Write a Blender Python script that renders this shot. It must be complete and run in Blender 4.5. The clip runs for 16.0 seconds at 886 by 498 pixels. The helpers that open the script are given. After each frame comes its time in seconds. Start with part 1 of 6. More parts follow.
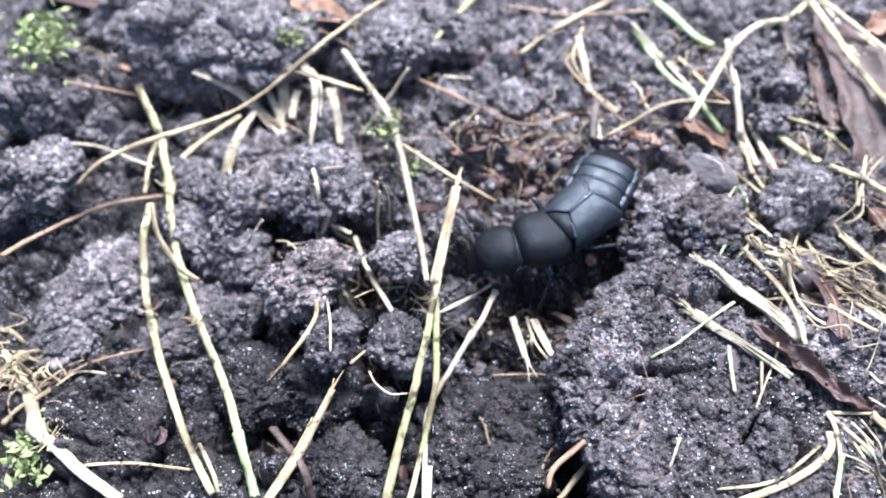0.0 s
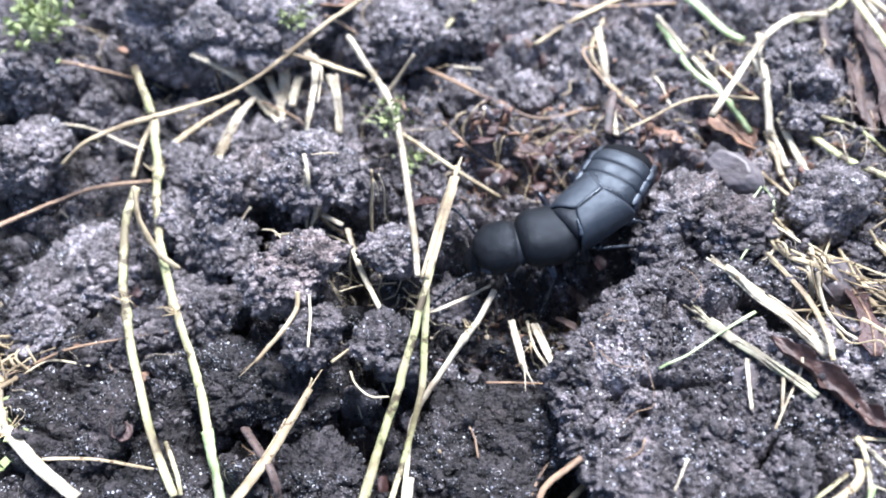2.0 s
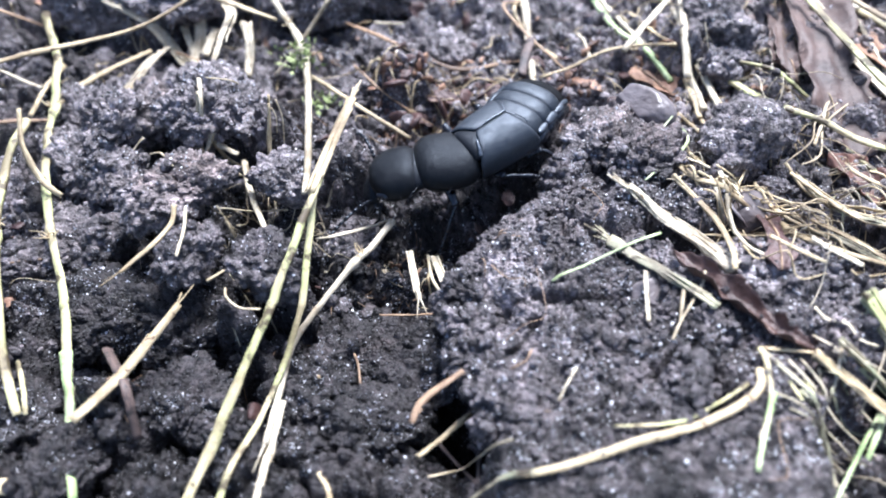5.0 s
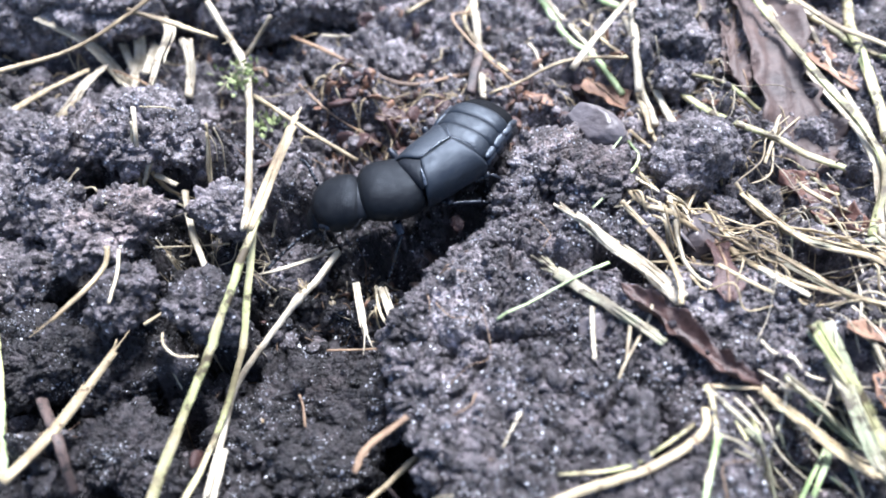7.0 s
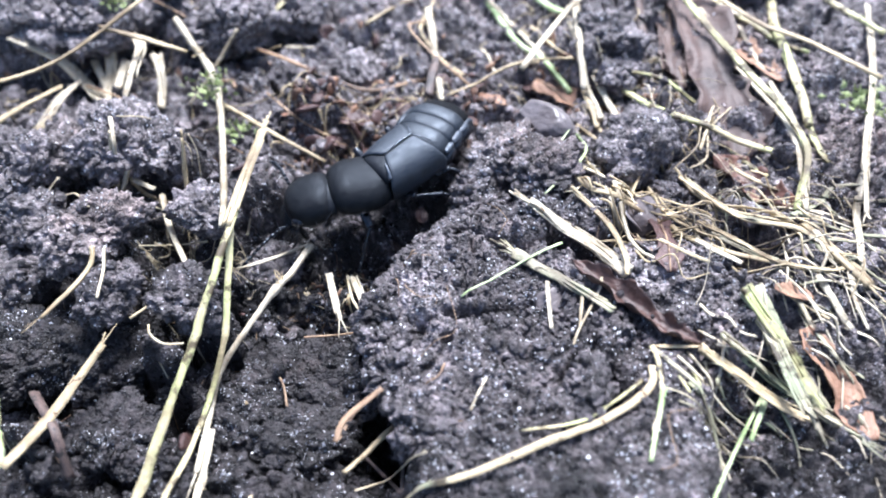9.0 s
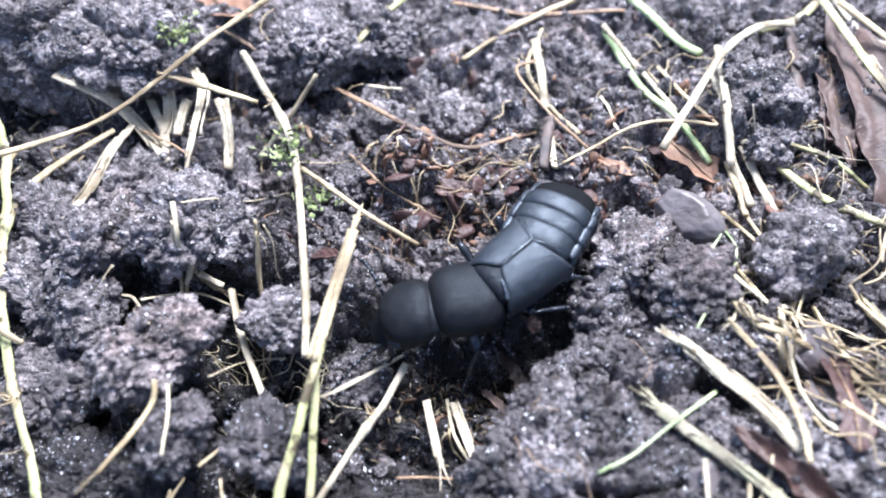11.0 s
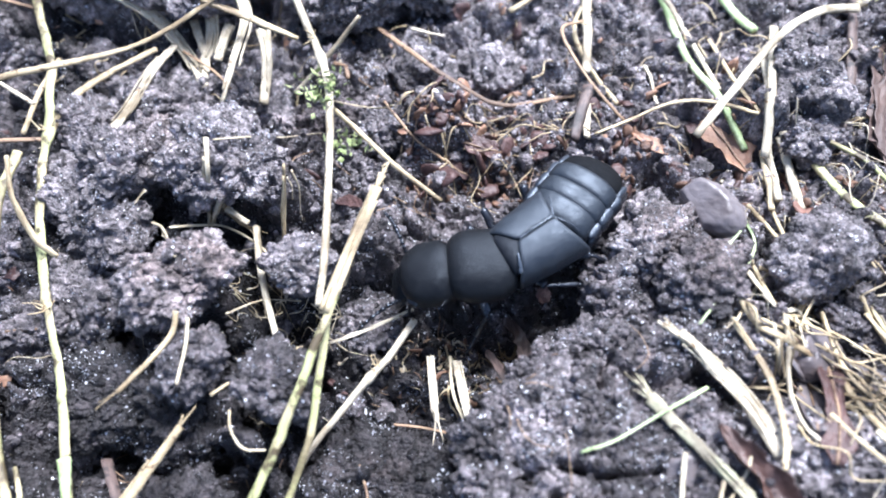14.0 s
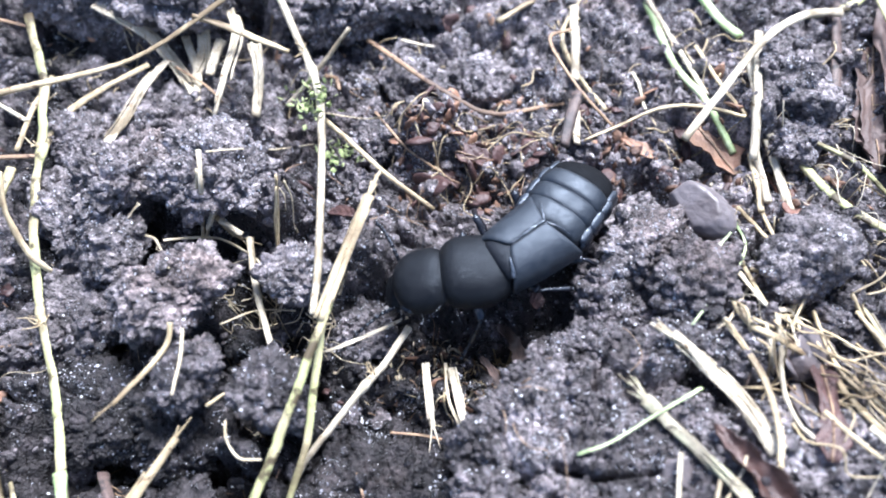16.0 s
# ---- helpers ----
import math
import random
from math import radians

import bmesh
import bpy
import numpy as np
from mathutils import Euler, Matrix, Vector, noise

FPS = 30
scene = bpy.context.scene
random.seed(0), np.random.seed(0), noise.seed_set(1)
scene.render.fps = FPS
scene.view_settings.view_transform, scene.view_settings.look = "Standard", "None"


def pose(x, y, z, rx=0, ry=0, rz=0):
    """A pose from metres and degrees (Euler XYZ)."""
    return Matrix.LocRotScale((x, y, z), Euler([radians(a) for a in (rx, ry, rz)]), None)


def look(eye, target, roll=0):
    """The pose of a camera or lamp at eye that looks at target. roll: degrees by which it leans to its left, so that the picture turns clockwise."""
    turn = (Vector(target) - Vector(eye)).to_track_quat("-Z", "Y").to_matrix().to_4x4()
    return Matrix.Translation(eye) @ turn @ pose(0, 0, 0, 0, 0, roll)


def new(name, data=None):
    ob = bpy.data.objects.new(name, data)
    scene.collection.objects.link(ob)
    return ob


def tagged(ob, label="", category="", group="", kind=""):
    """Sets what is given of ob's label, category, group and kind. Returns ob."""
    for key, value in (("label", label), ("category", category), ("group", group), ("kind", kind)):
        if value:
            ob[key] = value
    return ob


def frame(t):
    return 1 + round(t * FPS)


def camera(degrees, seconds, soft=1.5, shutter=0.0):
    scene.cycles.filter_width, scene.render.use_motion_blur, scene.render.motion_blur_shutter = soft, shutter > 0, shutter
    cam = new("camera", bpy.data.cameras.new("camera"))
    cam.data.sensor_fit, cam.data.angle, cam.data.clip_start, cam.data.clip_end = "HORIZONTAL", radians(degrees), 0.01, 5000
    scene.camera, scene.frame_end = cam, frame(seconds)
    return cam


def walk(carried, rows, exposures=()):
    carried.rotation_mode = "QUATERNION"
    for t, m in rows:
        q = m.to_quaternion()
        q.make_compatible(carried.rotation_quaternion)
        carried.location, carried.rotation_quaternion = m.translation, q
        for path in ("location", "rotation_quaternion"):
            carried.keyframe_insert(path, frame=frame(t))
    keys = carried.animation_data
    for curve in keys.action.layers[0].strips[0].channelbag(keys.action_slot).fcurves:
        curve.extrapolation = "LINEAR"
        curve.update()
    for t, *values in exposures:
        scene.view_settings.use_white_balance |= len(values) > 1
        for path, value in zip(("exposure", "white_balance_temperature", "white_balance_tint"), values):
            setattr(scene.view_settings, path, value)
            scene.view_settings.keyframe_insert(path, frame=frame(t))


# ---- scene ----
cam = camera(61.6, 16.0, soft=1.8)
cam.data.dof.use_dof, cam.data.dof.focus_distance, cam.data.dof.aperture_fstop = True, 0.0500, 33.0
# seconds, eye in millimetres, turns in degrees
ROWS = [
    (0.0, -0.44, 1.01, 50.06, 32.81, 3.69, -0.28),
    (0.5, 1.23, 2.88, 48.40, 33.91, 4.25, 1.34),
    (1.0, 0.75, 2.47, 46.10, 34.53, 4.56, 2.18),
    (1.5, 0.87, 3.46, 45.95, 34.62, 4.70, 2.58),
    (2.0, 1.99, 2.01, 45.42, 34.35, 4.66, 2.76),
    (2.5, 3.76, -3.81, 47.34, 34.46, 4.72, 2.74),
    (3.0, 4.51, -2.22, 42.87, 38.41, 4.74, 3.55),
    (3.5, 8.19, -5.18, 38.77, 40.09, 4.27, 3.70),
    (6.0, 8.30, -1.85, 36.09, 39.01, 3.38, 2.00),
    (6.5, 8.80, -0.80, 35.93, 38.30, 3.32, 1.26),
    (7.0, 10.35, -0.28, 37.69, 37.85, 3.15, 0.87),
    (7.5, 11.63, 1.21, 37.91, 37.04, 3.00, 1.26),
    (8.0, 10.87, -1.29, 35.95, 36.79, 2.86, 1.41),
    (8.5, 11.82, -5.57, 37.55, 37.02, 3.19, 0.32),
    (9.0, 10.50, -4.15, 39.39, 38.96, 2.61, -2.57),
    (9.5, 9.71, -1.09, 39.73, 39.80, 2.59, -4.01),
    (10.0, 8.05, 3.46, 39.20, 39.01, 4.08, -3.14),
    (12.5, 5.10, 15.59, 40.93, 27.15, 2.17, 7.83),
    (13.0, 6.19, 14.60, 41.30, 27.58, 2.12, 8.43),
    (13.5, 6.18, 14.73, 42.26, 27.47, 2.28, 8.16),
    (14.0, 6.70, 13.61, 42.24, 27.05, 2.56, 7.79),
    (14.5, 7.94, 13.63, 42.29, 27.11, 2.74, 7.51),
    (15.0, 7.44, 13.29, 42.34, 27.53, 2.65, 7.23),
    (15.5, 6.60, 13.26, 41.78, 27.94, 2.62, 7.16),
    (16.0, 7.00, 13.04, 42.21, 28.20, 2.83, 6.68),
]
STOPS = 1.75
walk(cam, [(t, pose(0.001 * x, 0.001 * y, 0.001 * z, rx, ry, rz)) for t, x, y, z, rx, ry, rz in ROWS],
     exposures=[(0.0, STOPS, 5700, 13), (10.0, STOPS, 5700, 13), (12.5, STOPS + 0.09, 5640, 13), (16.0, STOPS + 0.09, 5640, 13)])

# ---- daylight: bright shade under a soft sky ----
world = bpy.data.worlds.new("sky")
scene.world = world
world.use_nodes = True
_n, _l = world.node_tree.nodes, world.node_tree.links
_sky = _n.new("ShaderNodeTexSky")
_sky.sky_type, _sky.sun_disc = "NISHITA", False
_sky.sun_elevation, _sky.sun_rotation = radians(58), radians(20)
_sky.air_density, _sky.dust_density, _sky.ozone_density = 1.0, 3.0, 1.0
_l.new(_sky.outputs[0], _n["Background"].inputs[0])
_n["Background"].inputs[1].default_value = 0.078
sun = new("sun", bpy.data.lights.new("sun", "SUN"))
sun.data.energy, sun.data.angle, sun.data.color = 3.35, radians(26), (1.0, 0.98, 0.95)
sun.matrix_basis = look((0.5, 1.2, 2.2), (0, 0, 0))

# ---- materials ----


def material(name):
    m = bpy.data.materials.new(name)
    m.use_nodes = True
    return m, m.node_tree.nodes, m.node_tree.links, m.node_tree.nodes["Principled BSDF"]


def node(nodes, kind, **values):
    n = nodes.new(kind)
    for key, value in values.items():
        n.inputs[key].default_value = value
    return n


def ramp(nodes, stops):
    r = nodes.new("ShaderNodeValToRGB")
    e = r.color_ramp.elements
    while len(e) < len(stops):
        e.new(0.5)
    for el, (p, c) in zip(e, stops):
        el.position, el.color = p, (*c, 1) if len(c) == 3 else c
    return r


def mix(nodes, links, factor, a, b, blend="MIX"):
    m = nodes.new("ShaderNodeMix")
    m.data_type, m.blend_type = "RGBA", blend
    for socket, value in ((m.inputs[0], factor), (m.inputs[6], a), (m.inputs[7], b)):
        if isinstance(value, bpy.types.NodeSocket):
            links.new(value, socket)
        else:
            socket.default_value = value if isinstance(value, (int, float)) else (*value, 1)
    return m.outputs[2]


def soil_material(name, dark, light, speck, wet):
    """Moist garden soil: dark humus, paler mineral patches, and bright quartz grains."""
    m, n, l, b = material(name)
    co = n.new("ShaderNodeTexCoord").outputs["Object"]
    patch = node(n, "ShaderNodeTexNoise", Scale=170.0, Detail=6.0, Roughness=0.6)
    grain = node(n, "ShaderNodeTexNoise", Scale=1900.0, Detail=8.0, Roughness=0.7)
    big = node(n, "ShaderNodeTexVoronoi", Scale=3600.0, Randomness=1.0)
    fine = node(n, "ShaderNodeTexVoronoi", Scale=7800.0, Randomness=1.0)
    spread = node(n, "ShaderNodeTexNoise", Scale=420.0, Detail=3.0)
    for tex in (patch, grain, big, fine, spread):
        l.new(co, tex.inputs["Vector"])
    tone = ramp(n, [(0.3, dark), (0.7, light)])
    l.new(patch.outputs["Fac"], tone.inputs[0])
    crust = node(n, "ShaderNodeTexNoise", Scale=640.0, Detail=5.0, Roughness=0.6)
    l.new(co, crust.inputs["Vector"])
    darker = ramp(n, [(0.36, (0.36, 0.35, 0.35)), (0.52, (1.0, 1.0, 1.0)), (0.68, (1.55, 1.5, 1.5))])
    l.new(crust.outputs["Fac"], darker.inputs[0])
    # colour darkens the hollows of the grain bump, as crevice shade would
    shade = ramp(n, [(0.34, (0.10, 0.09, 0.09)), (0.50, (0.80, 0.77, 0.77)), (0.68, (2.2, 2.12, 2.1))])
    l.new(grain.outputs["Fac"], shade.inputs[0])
    peat = node(n, "ShaderNodeTexNoise", Scale=85.0, Detail=4.0, Roughness=0.55)
    l.new(co, peat.inputs["Vector"])
    browner = ramp(n, [(0.56, (0, 0, 0)), (0.70, (0.42, 0.42, 0.42))])
    l.new(peat.outputs["Fac"], browner.inputs[0])
    ground_tone = mix(n, l, browner.outputs[0], tone.outputs[0], (0.56 * light[0], 0.38 * light[1], 0.26 * light[2]))
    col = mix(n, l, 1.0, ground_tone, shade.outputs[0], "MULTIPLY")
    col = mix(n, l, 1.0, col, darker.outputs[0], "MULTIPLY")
    picks = []
    for tex, low, size in ((big, 1.0 - speck, 0.36), (fine, 1.0 - 1.05 * speck, 0.34)):
        sep = n.new("ShaderNodeSeparateColor")
        l.new(tex.outputs["Color"], sep.inputs[0])
        shift = n.new("ShaderNodeMath")
        shift.operation = "MULTIPLY_ADD"
        l.new(spread.outputs["Fac"], shift.inputs[0])
        shift.inputs[1].default_value = 1.7
        l.new(sep.outputs[0], shift.inputs[2])
        pick = n.new("ShaderNodeMath")
        pick.operation = "GREATER_THAN"
        l.new(shift.outputs[0], pick.inputs[0])
        pick.inputs[1].default_value = low + 0.93
        near = n.new("ShaderNodeMath")
        near.operation = "LESS_THAN"
        l.new(tex.outputs["Distance"], near.inputs[0])
        near.inputs[1].default_value = size
        both = n.new("ShaderNodeMath")
        both.operation = "MULTIPLY"
        l.new(pick.outputs[0], both.inputs[0])
        l.new(near.outputs[0], both.inputs[1])
        picks.append(both.outputs[0])
        tint = ramp(n, [(0.0, (0.22, 0.22, 0.25)), (0.55, (0.42, 0.43, 0.48)), (1.0, (0.9, 0.9, 0.9))])
        l.new(sep.outputs[1], tint.inputs[0])
        col = mix(n, l, both.outputs[0], col, tint.outputs[0])
    l.new(col, b.inputs["Base Color"])
    rough = ramp(n, [(0.40, (wet,) * 3), (0.58, (0.9,) * 3)])
    l.new(grain.outputs["Fac"], rough.inputs[0])
    r = mix(n, l, picks[0], rough.outputs[0], (0.18, 0.18, 0.18))
    l.new(r, b.inputs["Roughness"])
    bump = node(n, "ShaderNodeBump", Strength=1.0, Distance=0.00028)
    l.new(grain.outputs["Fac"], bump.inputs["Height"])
    grit = node(n, "ShaderNodeBump", Strength=0.9, Distance=0.00022)
    l.new(big.outputs["Distance"], grit.inputs["Height"])
    l.new(bump.outputs[0], grit.inputs["Normal"])
    bump2 = node(n, "ShaderNodeBump", Strength=0.75, Distance=0.00012)
    l.new(fine.outputs["Distance"], bump2.inputs["Height"])
    l.new(grit.outputs[0], bump2.inputs["Normal"])
    grit.invert = bump2.invert = True
    l.new(bump2.outputs[0], b.inputs["Normal"])
    return m


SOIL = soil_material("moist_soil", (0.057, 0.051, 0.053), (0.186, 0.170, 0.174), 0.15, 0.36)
# paler far and darker near copies of the soil carry light and shade
DRY_LIT = soil_material("drier_lit_soil", (0.108, 0.099, 0.102), (0.36, 0.336, 0.343), 0.16, 0.42)
WET_SHADED = soil_material("wet_shaded_soil", (0.016, 0.0147, 0.0152), (0.064, 0.0582, 0.061), 0.15, 0.27)
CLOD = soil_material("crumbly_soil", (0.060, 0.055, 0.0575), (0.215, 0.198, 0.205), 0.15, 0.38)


def straw_material(name, pale, deep, spot, green=None, spots=0.62, mould=1500.0):
    """Dry grass: fibres along the stem, brown stains, some still green."""
    m, n, l, b = material(name)
    uv = n.new("ShaderNodeUVMap").outputs[0]
    long = n.new("ShaderNodeMapping")
    long.inputs["Scale"].default_value = (7.0, 0.30, 1.0)
    l.new(uv, long.inputs[0])
    fibre = node(n, "ShaderNodeTexNoise", Scale=2.2, Detail=5.0, Roughness=0.6)
    l.new(long.outputs[0], fibre.inputs["Vector"])
    co = n.new("ShaderNodeTexCoord").outputs["Object"]
    stain = node(n, "ShaderNodeTexNoise", Scale=330.0, Detail=5.0, Roughness=0.6)
    dirt = node(n, "ShaderNodeTexNoise", Scale=mould, Detail=4.0, Roughness=0.6)
    l.new(co, stain.inputs["Vector"])
    l.new(co, dirt.inputs["Vector"])
    tone = ramp(n, [(0.40, deep), (0.53, pale)])
    l.new(fibre.outputs["Fac"], tone.inputs[0])
    col = tone.outputs[0]
    if green:
        g = ramp(n, [(0.42, (0, 0, 0)), (0.58, (1, 1, 1))])
        l.new(stain.outputs["Fac"], g.inputs[0])
        col = mix(n, l, g.outputs[0], col, green)
    age = node(n, "ShaderNodeTexNoise", Scale=190.0, Detail=5.0, Roughness=0.65)
    l.new(co, age.inputs["Vector"])
    old = ramp(n, [(0.48, (0, 0, 0)), (0.62, (0.9, 0.9, 0.9))])
    l.new(age.outputs["Fac"], old.inputs[0])
    col = mix(n, l, old.outputs[0], col, tuple(0.5 * d + 0.01 for d in deep))
    s = ramp(n, [(spots, (0, 0, 0)), (spots + 0.09, (1, 1, 1))])
    l.new(dirt.outputs["Fac"], s.inputs[0])
    col = mix(n, l, s.outputs[0], col, spot)
    l.new(col, b.inputs["Base Color"])
    b.inputs["Roughness"].default_value = 0.55
    b.inputs["Subsurface Weight"].default_value = 0.0
    bump = node(n, "ShaderNodeBump", Strength=0.5, Distance=0.00006)
    l.new(fibre.outputs["Fac"], bump.inputs["Height"])
    l.new(bump.outputs[0], b.inputs["Normal"])
    return m


STRAW = straw_material("dry_straw", (0.54, 0.45, 0.28), (0.31, 0.215, 0.105), (0.12, 0.07, 0.035), spots=0.60)
PALE = straw_material("bleached_straw", (0.60, 0.54, 0.41), (0.36, 0.28, 0.165), (0.18, 0.11, 0.055), spots=0.62)
OLIVE = straw_material("half_green_stem", (0.55, 0.48, 0.29), (0.29, 0.225, 0.105), (0.08, 0.06, 0.03), (0.43, 0.45, 0.20), 0.525, 620.0)
GREEN = straw_material("green_grass", (0.42, 0.52, 0.24), (0.20, 0.30, 0.10), (0.12, 0.12, 0.05), (0.54, 0.60, 0.36), 0.64)
ROOT = straw_material("brown_root", (0.37, 0.25, 0.15), (0.17, 0.10, 0.06), (0.08, 0.04, 0.025), spots=0.56)
BARK = straw_material("dark_twig", (0.13, 0.09, 0.075), (0.05, 0.035, 0.032), (0.025, 0.02, 0.018), spots=0.55)
MATTED = straw_material("rotting_grey_straw", (0.44, 0.39, 0.27), (0.22, 0.18, 0.11), (0.07, 0.055, 0.035), (0.30, 0.32, 0.20), 0.55, 900.0)
FIBRE = straw_material("thin_fibre", (0.62, 0.54, 0.38), (0.42, 0.32, 0.18), (0.24, 0.16, 0.09), spots=0.68)


def chitin_material(name, base, rough, coat, pits, shine=0.5):
    """Black beetle cuticle, matt with a fine punctured grain."""
    m, n, l, b = material(name)
    co = n.new("ShaderNodeTexCoord").outputs["Object"]
    pit = node(n, "ShaderNodeTexVoronoi", Scale=16000.0)
    wear = node(n, "ShaderNodeTexNoise", Scale=1500.0, Detail=6.0, Roughness=0.65)
    l.new(co, pit.inputs["Vector"])
    l.new(co, wear.inputs["Vector"])
    tone = ramp(n, [(0.3, base), (0.75, tuple(1.8 * c for c in base))])
    l.new(wear.outputs["Fac"], tone.inputs[0])
    l.new(tone.outputs[0], b.inputs["Base Color"])
    r = ramp(n, [(0.34, (rough - 0.12,) * 3), (0.64, (rough + 0.14,) * 3)])
    l.new(wear.outputs["Fac"], r.inputs[0])
    l.new(r.outputs[0], b.inputs["Roughness"])
    b.inputs["Specular IOR Level"].default_value = shine
    b.inputs["Specular Tint"].default_value = (0.76, 0.87, 1.0, 1)
    b.inputs["Coat Weight"].default_value = coat
    b.inputs["Coat Roughness"].default_value = 0.25
    bump = node(n, "ShaderNodeBump", Strength=pits, Distance=0.00003)
    l.new(pit.outputs["Distance"], bump.inputs["Height"])
    dent = node(n, "ShaderNodeBump", Strength=0.40, Distance=0.00012)
    l.new(wear.outputs["Fac"], dent.inputs["Height"])
    l.new(bump.outputs[0], dent.inputs["Normal"])
    l.new(dent.outputs[0], b.inputs["Normal"])
    return m


BLACK = chitin_material("matt_black_cuticle", (0.0050, 0.0053, 0.0060), 0.44, 0.0, 0.6, 0.20)
NECK = chitin_material("satin_black_neck", (0.007, 0.0075, 0.009), 0.50, 0.0, 0.3, 0.24)
# velvety and blacker copy of the cuticle: the tail's shade is in its colour
VELVET_SHADED = chitin_material("velvet_shaded_tail", (0.0035, 0.0035, 0.0038), 0.7, 0.0, 0.6, 0.12)
CASE = chitin_material("matt_wing_case", (0.008, 0.0098, 0.0128), 0.52, 0.0, 0.6, 0.75)
SHEEN = chitin_material("satin_black_cuticle", (0.006, 0.0075, 0.0098), 0.47, 0.0, 0.4, 0.6)
RIM = chitin_material("glossy_blue_black_rim", (0.009, 0.011, 0.015), 0.40, 0.0, 0.5, 0.95)
# base paler than the other cuticle: part of the reflection is in the colour
GLINT = chitin_material("glossy_highlight_edge", (0.030, 0.035, 0.043), 0.30, 0.3, 0.1, 1.0)
LEG = chitin_material("glossy_black_leg", (0.006, 0.006, 0.008), 0.30, 0.2, 0.1)


def plain_material(name, base, alt, scale, rough, relief=0.00014, metallic=0.0):
    m, n, l, b = material(name)
    co = n.new("ShaderNodeTexCoord").outputs["Object"]
    big = node(n, "ShaderNodeTexNoise", Scale=scale, Detail=7.0, Roughness=0.65)
    small = node(n, "ShaderNodeTexNoise", Scale=scale * 6, Detail=4.0)
    l.new(co, big.inputs["Vector"])
    l.new(co, small.inputs["Vector"])
    tone = ramp(n, [(0.32, base), (0.68, alt)])
    l.new(big.outputs["Fac"], tone.inputs[0])
    l.new(tone.outputs[0], b.inputs["Base Color"])
    b.inputs["Roughness"].default_value = rough
    bump = node(n, "ShaderNodeBump", Strength=0.7, Distance=relief)
    l.new(small.outputs["Fac"], bump.inputs["Height"])
    bump2 = node(n, "ShaderNodeBump", Strength=0.6, Distance=relief * 4)
    l.new(big.outputs["Fac"], bump2.inputs["Height"])
    l.new(bump.outputs[0], bump2.inputs["Normal"])
    l.new(bump2.outputs[0], b.inputs["Normal"])
    return m


LEAF = plain_material("dead_brown_leaf", (0.06, 0.025, 0.018), (0.20, 0.10, 0.07), 420.0, 0.45)
LEAFGREY = plain_material("grey_brown_leaf", (0.030, 0.019, 0.017), (0.125, 0.082, 0.068), 300.0, 0.6)
TAN = plain_material("tan_leaf", (0.20, 0.10, 0.06), (0.36, 0.22, 0.14), 500.0, 0.5)
STONE = plain_material("grey_brown_stone", (0.060, 0.046, 0.043), (0.175, 0.155, 0.157), 330.0, 0.34, 0.00006)
MOSS = plain_material("moss_green", (0.17, 0.23, 0.07), (0.42, 0.46, 0.22), 900.0, 0.5)
CHALK = plain_material("white_grit", (0.55, 0.56, 0.58), (0.8, 0.8, 0.8), 1500.0, 0.4)
CHALKLEAF = plain_material("bleached_leaf", (0.55, 0.50, 0.44), (0.78, 0.74, 0.68), 500.0, 0.5)
RUST = plain_material("rust_red_leaf", (0.030, 0.016, 0.014), (0.125, 0.069, 0.054), 420.0, 0.42)
MOULD = plain_material("brown_leaf_mould", (0.05, 0.026, 0.018), (0.18, 0.095, 0.055), 700.0, 0.6)
CHIP = plain_material("red_brown_chip", (0.035, 0.018, 0.017), (0.105, 0.056, 0.048), 600.0, 0.42)

# ---- ground relief, in millimetres ----
def hashed(i, j, seed):
    h = (i.astype(np.int64) * 374761393 + j.astype(np.int64) * 668265263 + seed * 1442695041) & 0xFFFFFFFF
    h = ((h ^ (h >> 13)) * 1274126177) & 0xFFFFFFFF
    return ((h ^ (h >> 16)) & 0xFFFFFF) / float(0xFFFFFF)


def waves(x, y, size, seed, octaves=3):
    """Smooth noise from -1 to 1."""
    total, amount = 0.0, 1.0
    for k in range(octaves):
        u, v = x / size + 17.3 * k, y / size - 9.1 * k
        i, j = np.floor(u), np.floor(v)
        a, b = u - i, v - j
        a, b = a * a * (3 - 2 * a), b * b * (3 - 2 * b)
        s = seed + k
        low = hashed(i, j, s) * (1 - a) + hashed(i + 1, j, s) * a
        high = hashed(i, j + 1, s) * (1 - a) + hashed(i + 1, j + 1, s) * a
        total = total + amount * (2 * (low * (1 - b) + high * b) - 1)
        amount, size = amount * 0.5, size * 0.5
    return total / 1.75


def crumbs(x, y, size, seed):
    """Domed crumbs packed side by side, 0 to 1."""
    u, v = (0.8 * x + 0.6 * y) / size, (0.8 * y - 0.6 * x) / size
    i, j = np.floor(u), np.floor(v)
    best = np.zeros_like(u)
    for di in (-1, 0, 1):
        for dj in (-1, 0, 1):
            p, q = i + di, j + dj
            px, py = p + hashed(p, q, seed), q + hashed(p, q, seed + 1)
            r = 0.55 + 0.45 * hashed(p, q, seed + 2)
            d = ((u - px) ** 2 + (v - py) ** 2) / (r * r)
            best = np.maximum(best, r * np.sqrt(np.maximum(0.0, 1 - d)))
    return best


